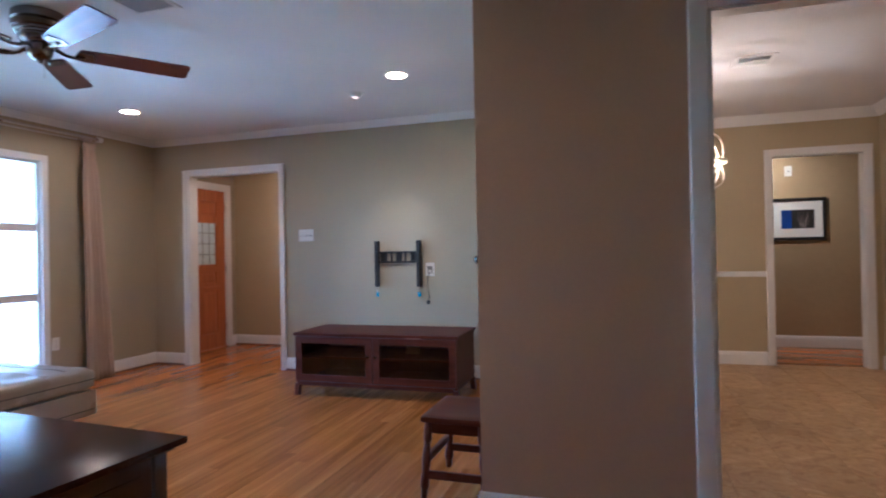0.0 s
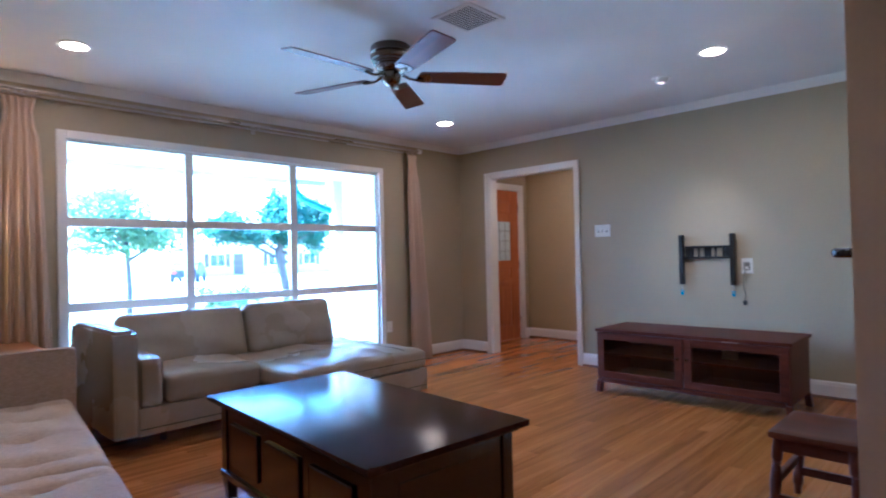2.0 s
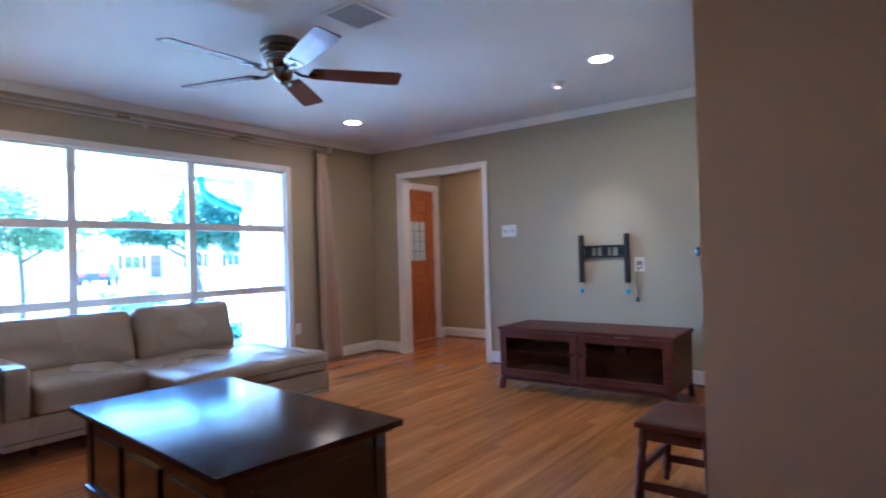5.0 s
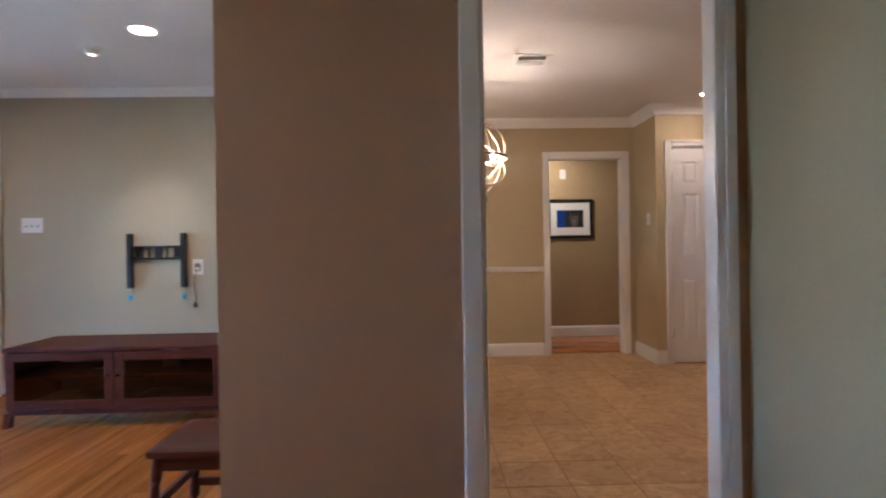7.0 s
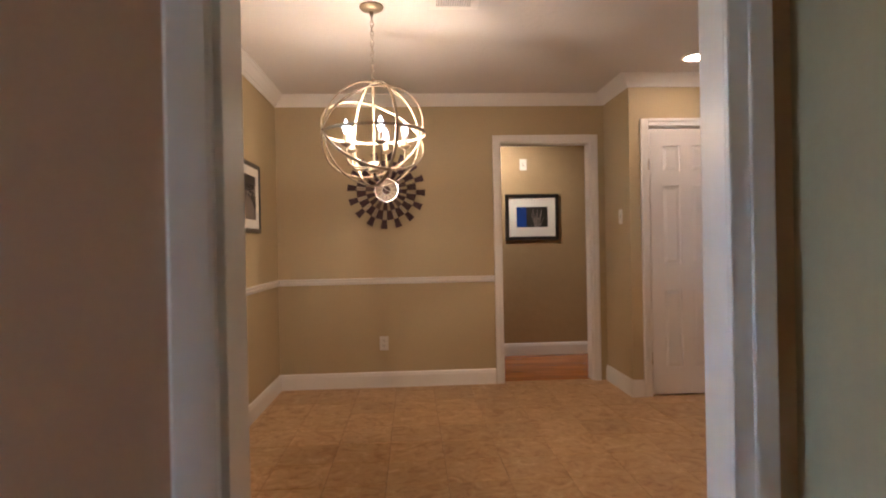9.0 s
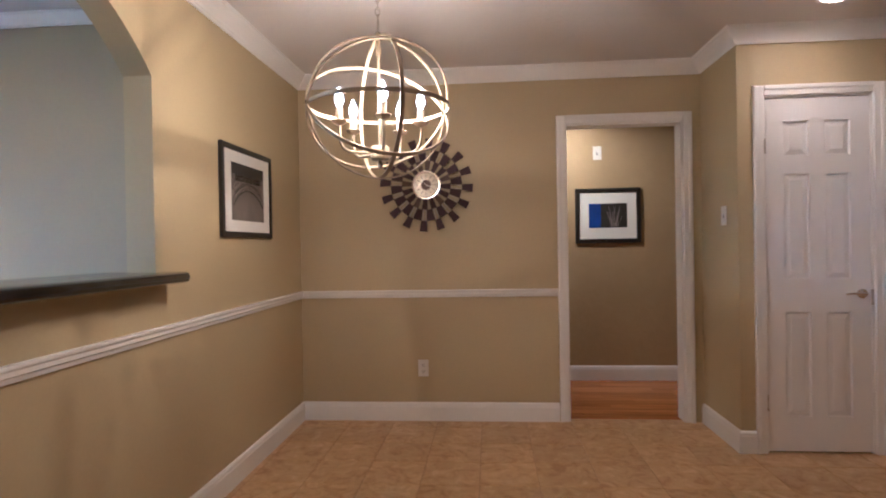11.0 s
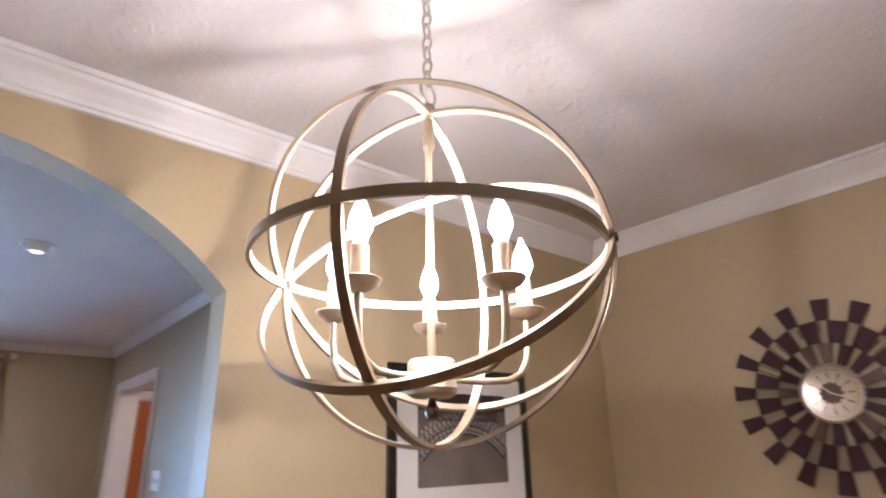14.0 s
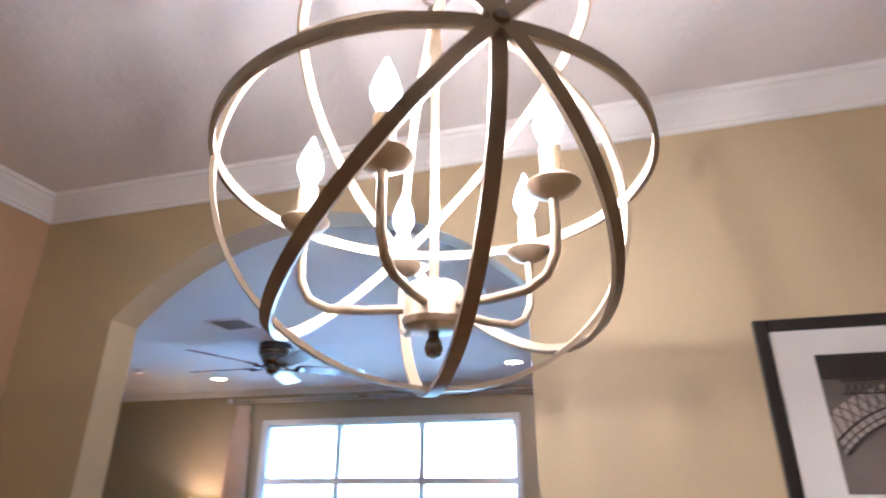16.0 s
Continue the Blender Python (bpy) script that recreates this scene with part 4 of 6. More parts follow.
def tv_console():
    c = thing("tv_console", "mahogany media console with two glass doors against the wall", "cabinet", pose(-1.45, 4.455, 0, 0, 0, 0.7))
    W, D, H, F = 1.43, 0.57, 0.52, 0.1
    w, d = W / 2, D / 2
    part("top", boxes((-w, w, -d, d, H - 0.025, H), bevel=0.004), MAHOGANY, c)
    part("side", boxes((-w + .015, -w + .04, -d + .02, d - .01, F, H - .0252), bevel=0.002), MAHOGANY_Z, c)
    part("side", boxes((w - .04, w - .015, -d + .02, d - .01, F, H - .0252), bevel=0.002), MAHOGANY_Z, c)
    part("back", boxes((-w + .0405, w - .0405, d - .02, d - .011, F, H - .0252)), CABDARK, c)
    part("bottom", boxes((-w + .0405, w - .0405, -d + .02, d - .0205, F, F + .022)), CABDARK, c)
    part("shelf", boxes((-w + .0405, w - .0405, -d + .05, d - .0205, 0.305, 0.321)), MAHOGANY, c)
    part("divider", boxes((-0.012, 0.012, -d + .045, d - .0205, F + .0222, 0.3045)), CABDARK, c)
    part("plinth_rail", boxes((-w + .045, w - .045, -d + .004, -d + .02, 0.085, 0.118), bevel=0.003), MAHOGANY, c)
    for sx in (-1, 1):
        for y0, y1 in ((-d + .004, -d + .044), (d - .05, d - .01)):
            bm = boxes((min(sx * (w - .01), sx * (w - .05)), max(sx * (w - .01), sx * (w - .05)), y0, y1, 0, F - .0005))
            for v in bm.verts:
                if v.co.z < 0.01:
                    v.co.x += sx * 0.012
            part("leg", bm, MAHOGANY_Z, c)
    for k in range(2):
        x0, x1 = (-w + .02, -0.004) if k == 0 else (0.004, w - .02)
        z0, z1, y0, y1 = 0.125, H - .03, -d - 0.002, -d + .0195
        dr = part("door", boxes((x0, x0 + .058, y0, y1, z0, z1), (x1 - .058, x1, y0, y1, z0, z1), (x0 + .0582, x1 - .0582, y0, y1, z0, z0 + .055), (x0 + .0582, x1 - .0582, y0, y1, z1 - .055, z1), bevel=0.003), MAHOGANY, c, "glazed cabinet door")
        g = part("glass", boxes((x0 + .058, x1 - .058, y0 + .009, y0 + .012, z0 + .055, z1 - .055)), CABGLASS, dr)
        g.visible_shadow = False
        xk = x1 - 0.03 if k == 0 else x0 + 0.03
        part("knob", lathe(bmesh.new(), [(0, 0), (0.007, 0), (0.006, 0.012), (0.013, 0.02), (0.009, 0.028), (0, 0.03)], 14), PEWTER, dr, "small dark knob", True).matrix_local = pose(xk, y0, 0.34, 90)


tv_console()
# Cardboard carton standing on the console shelf.
blk = thing("carton_box", "pale cardboard box inside the media console", "box", pose(-1.22, 4.50, 0.321))
part("carton", boxes((-0.05, 0.05, -0.03, 0.03, 0, 0.14), bevel=0.003), surface("cardboard", (0.62, 0.52, 0.36), 0.8), blk)
rem = thing("silver_remote", "small silver remote on the console shelf", "remote", pose(-1.66, 4.44, 0.321))
part("case", boxes((-0.06, 0.06, -0.018, 0.018, 0, 0.012), bevel=0.004), CHROME, rem)


def bar_stool():
    s = thing("stool", "dark wooden stool with turned legs beside the wall end", "stool", pose(-0.292, 2.765, 0, 0, 0, 0))
    w, d, H = 0.165, 0.215, 0.388
    bm = cushion(2 * w, 2 * d, 0.034, 0.014, 12, m=pose(0, 0, H - 0.017))
    for v in bm.verts:
        if v.co.z > H - 0.01:
            v.co.z -= 0.012 * (1 - (v.co.x / w) ** 2) * (1 - (v.co.y / d) ** 2)
    part("seat", bm, MAHOGANY, s, "dished wooden seat", True)
    for sx in (-1, 1):
        for sy in (-1, 1):
            top, bot = Vector((sx * (w - .035), sy * (d - .035), H - 0.034)), Vector((sx * (w - .012), sy * (d - .012), 0))
            ts = [(0, .017), (.12, .02), (.24, .02), (.26, .014), (.28, .02), (.30, .014), (.33, .017), (.5, .021), (.7, .016), (.72, .021), (.86, .021), (.88, .015), (1, .013)]
            part("leg", tube(bmesh.new(), [top.lerp(bot, t) for t, _ in ts], [r for _, r in ts], 12), MAHOGANY_Z, s, "turned wooden leg", True)
    for z in (0.11,):
        for sy in (-1, 1):
            part("stretcher", boxes((-w + .03, w - .03, sy * (d - .016) - .011, sy * (d - .016) + .011, z - .018, z + .018), bevel=0.004), MAHOGANY, s)
        for sx in (-1, 1):
            part("stretcher", boxes((sx * (w - .016) - .011, sx * (w - .016) + .011, -d + .03, d - .03, z + .04, z + .075), bevel=0.004), MAHOGANY, s)
    for sy in (-1, 1):
        part("apron", boxes((-w + .05, w - .05, sy * (d - .035) - .009, sy * (d - .035) + .009, H - 0.085, H - 0.0345), bevel=0.003), MAHOGANY, s)
    for sx in (-1, 1):
        part("apron", boxes((sx * (w - .035) - .009, sx * (w - .035) + .009, -d + .05, d - .05, H - 0.085, H - 0.0345), bevel=0.003), MAHOGANY, s)


bar_stool()


def bar_counter():
    c = thing("bar_counter", "glossy black bar top on the arched pass-through", "counter")
    bm = bmesh.new()
    x0, x1, y0, y1, z0, z1, r = -0.29, 0.115, 2.97, 4.585, 1.099, 1.144, 0.03
    outline = []
    for cx, cy, a0 in ((x1 - r, y1 - r, 0), (x0 + r, y1 - r, 90), (x0 + r, y0 + r, 180), (x1 - r, y0 + r, 270)):
        outline += [(cx, cy, a0 + k * 15) for k in range(7)]
    rings = []
    for inset, z in ((0.016, z0), (0.005, z0 + .006), (0, z0 + .0225), (0.005, z1 - .006), (0.016, z1)):
        rings.append([bm.verts.new((cx + (r - inset) * math.cos(radians(a)), cy + (r - inset) * math.sin(radians(a)), z)) for cx, cy, a in outline])
    n = len(outline)
    for a, b in zip(rings, rings[1:]):
        for k in range(n):
            bm.faces.new((a[k], a[(k + 1) % n], b[(k + 1) % n], b[k]))
    bm.faces.new(rings[0])
    bm.faces.new(rings[-1])
    # notch for the arch jambs is hidden by the wall ends
    part("bar_top", bm, BARTOP, c, smooth=True)


bar_counter()


# ---- ceiling fan, vents and cans ----
def ceiling_fan():
    f = thing("ceiling_fan", "pewter ceiling fan with five reddish wooden blades", "fan", pose(FANX, FANY, 2.435))
    part("motor", lathe(bmesh.new(), [(0.0, 0.0145), (0.118, 0.0145), (0.126, 0.004), (0.126, -0.03), (0.119, -0.036), (0.128, -0.046), (0.122, -0.07), (0.112, -0.076), (0.112, -0.088), (0.104, -0.092), (0.104, -0.102), (0.096, -0.106), (0.096, -0.118), (0.085, -0.138), (0.06, -0.151), (0.0, -0.151)], 40), PEWTER, f, "banded pewter motor housing", True)
    part("switch_cup", lathe(bmesh.new(), [(0.0, -0.1515), (0.06, -0.1515), (0.062, -0.18), (0.054, -0.205), (0.038, -0.222), (0.012, -0.23), (0.010, -0.242), (0, -0.245)], 28), PEWTER, f, "", True)
    part("pull_chain", tube(bmesh.new(), [(0.03, 0.0, -0.22), (0.03, 0.0, -0.325)], 0.0018, 6), NICKEL, f)
    for k in range(5):
        m = pose(0, 0, -0.168, 0, 0, FANA + 72 * k)
        iron = part("blade_iron", tube(bmesh.new(), [(0.07, 0, 0.01), (0.11, 0.0, -0.012), (0.15, 0.0, -0.018), (0.2, 0.012, -0.014)], [0.012, 0.009, 0.008, 0.012], 8), PEWTER, f, "", True)
        iron.matrix_local = m
        pl = bmesh.new()
        pts = [(0.17, -0.045), (0.235, -0.05), (0.255, 0.0), (0.235, 0.05), (0.17, 0.045), (0.155, 0)]
        lo, hi = [pl.verts.new((x, y, -0.010)) for x, y in pts], [pl.verts.new((x, y, -0.005)) for x, y in pts]
        pl.faces.new(lo), pl.faces.new(hi)
        for i in range(6):
            pl.faces.new((lo[i], lo[(i + 1) % 6], hi[(i + 1) % 6], hi[i]))
        part("plate", pl, PEWTER, iron).matrix_local = pose(0, 0, 0, -12)
        bm = bmesh.new()
        out = [(0.175, -0.048), (0.192, -0.058), (0.43, -0.068), (0.694, -0.074), (0.715, -0.069), (0.723, -0.054), (0.723, 0.054), (0.715, 0.069), (0.694, 0.074), (0.43, 0.068), (0.192, 0.058), (0.175, 0.048)]
        lo, hi = [bm.verts.new((x, y, -0.0045)) for x, y in out], [bm.verts.new((x, y, 0.0025)) for x, y in out]
        bm.faces.new(lo), bm.faces.new(hi)
        for i in range(len(out)):
            j = (i + 1) % len(out)
            bm.faces.new((lo[i], lo[j], hi[j], hi[i]))
        part("blade", bm, BLADE, f, "reddish wooden blade").matrix_local = m @ pose(0, 0, 0, -12)


ceiling_fan()


def air_vent(label, x0, x1, y0, y1, z, slats, along):
    v = thing("air_vent", label, "vent", group="ceiling vents")
    f = 0.028
    part("rim", boxes((x0, x1, y0, y0 + f, z - .008, z), (x0, x1, y1 - f, y1, z - .008, z), (x0, x0 + f, y0 + f + .0003, y1 - f - .0003, z - .008, z), (x1 - f, x1, y0 + f + .0003, y1 - f - .0003, z - .008, z), bevel=0.002), VENTM, v)
    part("throat", boxes((x0 + f, x1 - f, y0 + f, y1 - f, z - .0025, z - .0005)), DUCTSHADE, v, "dark sheet for the shaded throat")
    for k in range(slats):
        t = (k + 0.5) / slats
        if along == "x":
            yy = y0 + f + (y1 - y0 - 2 * f) * t
            bm = boxes((x0 + f, x1 - f, -0.0085, 0.0085, -.0008, .0008))
            part("slat", bm, VENTM, v).matrix_local = pose(0, yy, z - .010, 38)
        else:
            xx = x0 + f + (x1 - x0 - 2 * f) * t
            bm = boxes((-0.0062, 0.0062, y0 + f, y1 - f, -.0008, .0008))
            part("slat", bm, VENTM, v).matrix_local = pose(xx, 0, z - .010, 0, 16)


air_vent("painted metal return vent beside the fan", -1.93, -1.65, 2.09, 2.39, ZL, 11, "y")


def register(label, x0, x1, y0, y1, z):
    """Square ceiling register: a bank of long blades and a bank of short fins in a wide flat frame."""
    v = thing("air_vent", label, "vent", group="ceiling vents")
    f, ym = 0.036, y0 + (y1 - y0) * 0.46
    part("rim", boxes((x0, x1, y0, y0 + f, z - .006, z), (x0, x1, y1 - f, y1, z - .006, z), (x0, x0 + f, y0 + f + .0003, y1 - f - .0003, z - .006, z), (x1 - f, x1, y0 + f + .0003, y1 - f - .0003, z - .006, z),
                      (x0 + f + .0003, x1 - f - .0003, ym - .012, ym + .012, z - .006, z), bevel=0.002), VENTM, v)
    # No duct is cut; a dark sheet carries its shade.
    part("throat", boxes((x0 + f, x1 - f, y0 + f, y1 - f, z - .0015, z - .0005)), SLOT, v, "dark sheet for the shaded throat")
    for k in range(3):
        yy = y0 + f + (ym - .012 - y0 - f) * (k + 0.5) / 3
        part("blade", boxes((x0 + f, x1 - f, -0.006, 0.006, -.0007, .0007)), VENTM, v).matrix_local = pose(0, yy, z - .006, 40)
    for k in range(15):
        xx = x0 + f + (x1 - x0 - 2 * f) * (k + 0.5) / 15
        part("fin", boxes((-0.0042, 0.0042, ym + .0125, y1 - f, -.0006, .0006)), VENTM, v).matrix_local = pose(xx, 0, z - .005, 0, 30)


register("painted metal ceiling register above the dining floor", 1.235, 1.495, 4.275, 4.53, ZD)


def can_light(x, y, z, lit):
    c = thing("recessed_light", "lit recessed can light in the ceiling, two of the set added unseen", "light", pose(x, y, z), "recessed lights")
    part("rim", lathe(bmesh.new(), [(0.066, -0.001), (0.09, -0.001), (0.092, -0.005), (0.084, -0.010), (0.068, -0.007), (0.066, -0.001)], 36), TRIM, c, "", True)
    part("lens", lathe(bmesh.new(), [(0, -0.004), (0.05, -0.005), (0.0655, -0.003), (0.0655, -0.001), (0, -0.001)], 36), lit, c, "glowing lens", True)


# Cans at (-3.3, 5.75) and (3.6, 3.6) are unseen, added for brightness.
for x, y, z in ((-1.05, 3.81, ZL), (-3.60, 3.92, ZL), (-3.64, 0.80, ZL), (3.10, 5.31, ZD), (-3.3, 5.75, ZL), (-1.05, 0.8, ZL), (3.6, 3.6, ZD)):
    can_light(x, y, z, ENTRYFILL if y > YTV and x < 0 else CANLIT if x < 0 else CANSOFT)


def eyeball(x, y, z, tx, ty, tz, power):
    e = thing("eyeball_light", "lit swivelling eyeball spotlight in the ceiling", "light", pose(x, y, z), "eyeball spots")
    part("rim", lathe(bmesh.new(), [(0.05, -0.001), (0.075, -0.001), (0.076, -0.005), (0.06, -0.009), (0.05, -0.004), (0.05, -0.001)], 32), TRIM, e, "", True)
    m = look((0, 0, 0), (tx - x, ty - y, tz - z))
    part("ball", lathe(bmesh.new(), [(0.049, -0.002), (0.045, -0.018), (0.034, -0.034), (0.026, -0.036), (0.026, -0.03), (0, -0.03)], 28), TRIM, e, "", True)
    part("lamp_face", lathe(bmesh.new(), [(0, -0.0365), (0.025, -0.0365), (0.025, -0.034), (0, -0.034)], 24), EYELIT, e, "glowing lamp face")
    s = new("eyeball_beam", bpy.data.lights.new("eyeball_beam", 'SPOT'))
    s.matrix_world = Matrix.Translation((x, y, z - 0.045)) @ m
    s.data.energy, s.data.spot_size, s.data.spot_blend, s.data.color, s.data.shadow_soft_size = power, radians(46), 0.9, (1, 0.7, 0.42), 0.02


eyeball(-1.53, 4.13, ZL, -1.53, YTV, 1.15, EYE_W)
eyeball(-3.0, 0.37, ZL, -2.6, 0.2, 0.4, EYE_W * 0.7)
hall_beam = thing("hall_spotlight", "lit spotlight in the hall ceiling", "light", pose(1.75, 6.95, 2.45))
part("housing", lathe(bmesh.new(), [(0.05, 0), (0.052, -0.03), (0.045, -0.05), (0.04, -0.05), (0.04, -0.045), (0, -0.045)], 24), TRIM, hall_beam, "", True)
part("lamp_face", lathe(bmesh.new(), [(0, -0.0465), (0.038, -0.0465), (0.038, -0.0455), (0, -0.0455)], 24), EYELIT, hall_beam)
hb = new("hall_beam", bpy.data.lights.new("hall_beam", 'SPOT'))
hb.matrix_world = look((1.75, 6.95, 2.385), (2.3, 7.5, 1.45))
hb.data.energy, hb.data.spot_size, hb.data.spot_blend, hb.data.color, hb.data.shadow_soft_size = HALL_W, radians(112), 0.9, (1, 0.68, 0.36), 0.03


# ---- on the walls ----
def plate(name, label, category, m, w, h, kind, n=1, cover=PLATE):
    p = thing(name, label, category, m)
    part("cover", boxes((-w / 2, w / 2, -0.006, 0, -h / 2, h / 2), bevel=0.002), cover, p)
    for k in range(n):
        x = (k - (n - 1) / 2) * 0.046
        if kind == "switch":
            part("toggle", boxes((x - .005, x + .005, -0.016, -0.0062, -0.004, 0.014), bevel=0.001), PLATE, p)
            part("slot", boxes((x - .007, x + .007, -0.0072, -0.0061, -0.014, 0.0145)), SLOT, p)
        elif kind == "outlet":
            for z in (-0.022, 0.022):
                s = part("socket", boxes((x - .016, x + .016, -0.0078, -0.0061, z - .014, z + .014), bevel=0.0008), PLATE, p)
                part("slot", boxes((x - .009, x - .006, -0.0086, -0.0079, z - .003, z + .008), (x + .006, x + .009, -0.0086, -0.0079, z - .003, z + .008), (x - .0025, x + .0025, -0.0086, -0.0079, z - .010, z - .006)), SLOT, s)
    return p


plate("light_switch", "white three-gang switch plate beside the entry opening", "switch", pose(-2.555, YTV, 1.365), 0.165, 0.118, "switch", 3)
plate("light_switch", "white light switch on the pantry side wall", "switch", pose(2.785, 5.92, 1.385, 0, 0, -90), 0.07, 0.115, "switch")
plate("wall_outlet", "white wall outlet below the chair rail", "outlet", pose(0.87, YBACK, 0.37), 0.072, 0.116, "outlet")
plate("wall_outlet", "white wall outlet low on the arch wall", "outlet", pose(0, 3.97, 0.36, 0, 0, 90), 0.072, 0.116, "outlet")
plate("wall_outlet", "white wall outlet beside the drape", "outlet", pose(XW, 3.885, 0.40, 0, 0, 90), 0.072, 0.116, "outlet")
plate("wall_outlet", "white media plate behind the television bracket", "outlet", pose(-1.245, YTV, 1.01), 0.085, 0.125, "plain")
plate("wall_thermostat", "white control plate high on the hall wall", "switch", pose(2.322, 7.5, 2.032), 0.075, 0.12, "switch")


def tv_bracket():
    b = thing("tv_bracket", "black steel television bracket with hanging pull cords", "bracket", pose(-1.555, YTV, 0))
    for z0, z1 in ((1.168, 1.186), (1.075, 1.092)):
        part("cross_bar", boxes((-0.195, 0.195, -0.026, -0.012, z0, z1), bevel=0.002), BLACKMETAL, b)
    for x0, x1 in ((-0.19, -0.12), (-0.03, 0.03), (0.12, 0.19)):
        part("wall_plate", boxes((x0, x1, -0.012, 0, 1.093, 1.1675), bevel=0.002), BLACKMETAL, b)
    for x in (-0.14, -0.07, 0.07, 0.14):
        part("web", boxes((x - .008, x + .008, -0.022, -0.014, 1.0925, 1.1675)), BLACKMETAL, b)
    for sx in (-1, 1):
        x = sx * 0.212
        r = part("hook_rail", boxes((x - .016, x - .013, -0.065, -0.012, 0.85, 1.285), (x + .013, x + .016, -0.065, -0.012, 0.85, 1.285), (x - .0128, x + .0128, -0.065, -0.061, 0.85, 1.285), bevel=0.001), BLACKMETAL, b)
        part("hole_strip", boxes(*[(x - .004, x + .004, -0.0662, -0.0651, 0.88 + k * 0.04, 0.895 + k * 0.04) for k in range(10)]), SLOT, r)
        c = part("pull_cord", tube(bmesh.new(), [(x, -0.04, 0.85), (x + .002, -0.045, 0.81), (x, -0.04, 0.77)], 0.002, 6), PLATE, b)
        part("pull_tag", boxes((x - .014, x + .014, -0.043, -0.037, 0.755, 0.80), bevel=0.003), BLUETAPE, c, "blue plastic pull tag")


tv_bracket()
recess = thing("media_box", "dark recessed socket box in the white media plate", "socket", pose(-1.245, YTV - 0.0062, 1.01))
part("recess", boxes((-0.024, 0.024, -0.0035, 0, -0.036, 0.03), bevel=0.001), surface("grey_recess", (0.2, 0.19, 0.17), 0.5), recess)
part("socket", boxes((-0.012, 0.012, -0.006, -0.0036, -0.03, -0.004), bevel=0.001), PLATE, recess)
cord = thing("power_cord", "thin black power cord hanging from the media outlet", "cord")
part("cable", tube(bmesh.new(), [(-1.25, YTV - 0.012, 0.985), (-1.262, YTV - 0.03, 0.93), (-1.268, YTV - 0.03, 0.85), (-1.252, YTV - 0.025, 0.76), (-1.262, YTV - 0.025, 0.72)], 0.0035, 8), SLOT, cord, smooth=True)
part("plug", boxes((-1.275, -1.248, YTV - 0.036, YTV - 0.014, 0.685, 0.722), bevel=0.004), SLOT, cord)


def framed(label, m, w, h, border, mat_w, mat_h):
    """Black wooden frame about its middle, front at -y. Returns the thing."""
    p = thing("framed_picture", label, "picture", m)
    part("picture_frame", boxes((-w / 2, -w / 2 + border, -0.02, 0, -h / 2, h / 2), (w / 2 - border, w / 2, -0.02, 0, -h / 2, h / 2),
                                (-w / 2 + border + .0003, w / 2 - border - .0003, -0.02, 0, h / 2 - border, h / 2), (-w / 2 + border + .0003, w / 2 - border - .0003, -0.02, 0, -h / 2, -h / 2 + border), bevel=0.003), BLACKFRAME, p)
    part("mat", boxes((-w / 2 + border, w / 2 - border, -0.012, -0.006, -h / 2 + border, h / 2 - border)), MATBOARD, p, "off-white mat board")
    return p


def arch_photo():
    p = framed("black-framed sepia photograph of an iron tower arch", pose(0, 5.387, 1.539, 0, 0, 90), 0.655, 0.488, 0.03, 0.4, 0.28)
    w, h, y = 0.418, 0.305, -0.0135
    part("photo", boxes((-w / 2, w / 2, y, -0.0121, -h / 2, h / 2)), PHOTO, p, "sepia photograph")
    part("dark_sky", boxes((-w / 2, w / 2, y - .0006, y - .0001, 0.094, h / 2)), PHOTODARK, p)
    cz = -0.245

    def at(rad, deg):
        return (rad * math.sin(radians(deg)), y - .0012, cz + rad * math.cos(radians(deg)))
    bm = bmesh.new()
    cols = [[bm.verts.new((at(rad, d)[0], y - .0008, min(0.095, at(rad, d)[2]))) for rad in (0.262, 0.335)] for d in range(-48, 49, 4)]
    for a, e in zip(cols, cols[1:]):
        bm.faces.new((a[0], e[0], e[1], a[1]))
    for v in bm.verts:
        v.co.x = max(-w / 2, min(w / 2, v.co.x))
    part("arch_haze", bm, PHOTOLIGHT, p)
    for rad, th in ((0.258, 0.0035), (0.272, 0.002), (0.288, 0.003)):
        part("arch_rib", tube(bmesh.new(), [at(rad, d) for d in range(-48, 49, 3) if abs(at(rad, d)[0]) < w / 2], th, 4), PHOTODARK, p)
    bm = bmesh.new()
    for d in range(-46, 47, 4):
        for r0, r1 in ((0.288, 0.335), (0.335, 0.288), (0.258, 0.288)):
            a, e = at(r0, d), at(r1, d + (4 if r0 != 0.258 else 0))
            if max(abs(a[0]), abs(e[0])) < w / 2 and max(a[2], e[2]) < 0.1:
                tube(bm, [a, e], 0.0019, 4)
    part("lattice", bm, PHOTODARK, p)
    bm = boxes((-0.17, 0.17, y - .0016, y - .0012, 0.088, 0.093), (-0.17, 0.17, y - .0016, y - .0012, 0.058, 0.062))
    for k in range(22):
        x = -0.165 + k * 0.015
        tube(bm, [(x, y - .0014, 0.06), (x + 0.015, y - .0014, 0.09)], 0.0013, 4)
        tube(bm, [(x + 0.015, y - .0014, 0.06), (x, y - .0014, 0.09)], 0.0013, 4)
    part("girder", bm, PHOTODARK, p)


arch_photo()


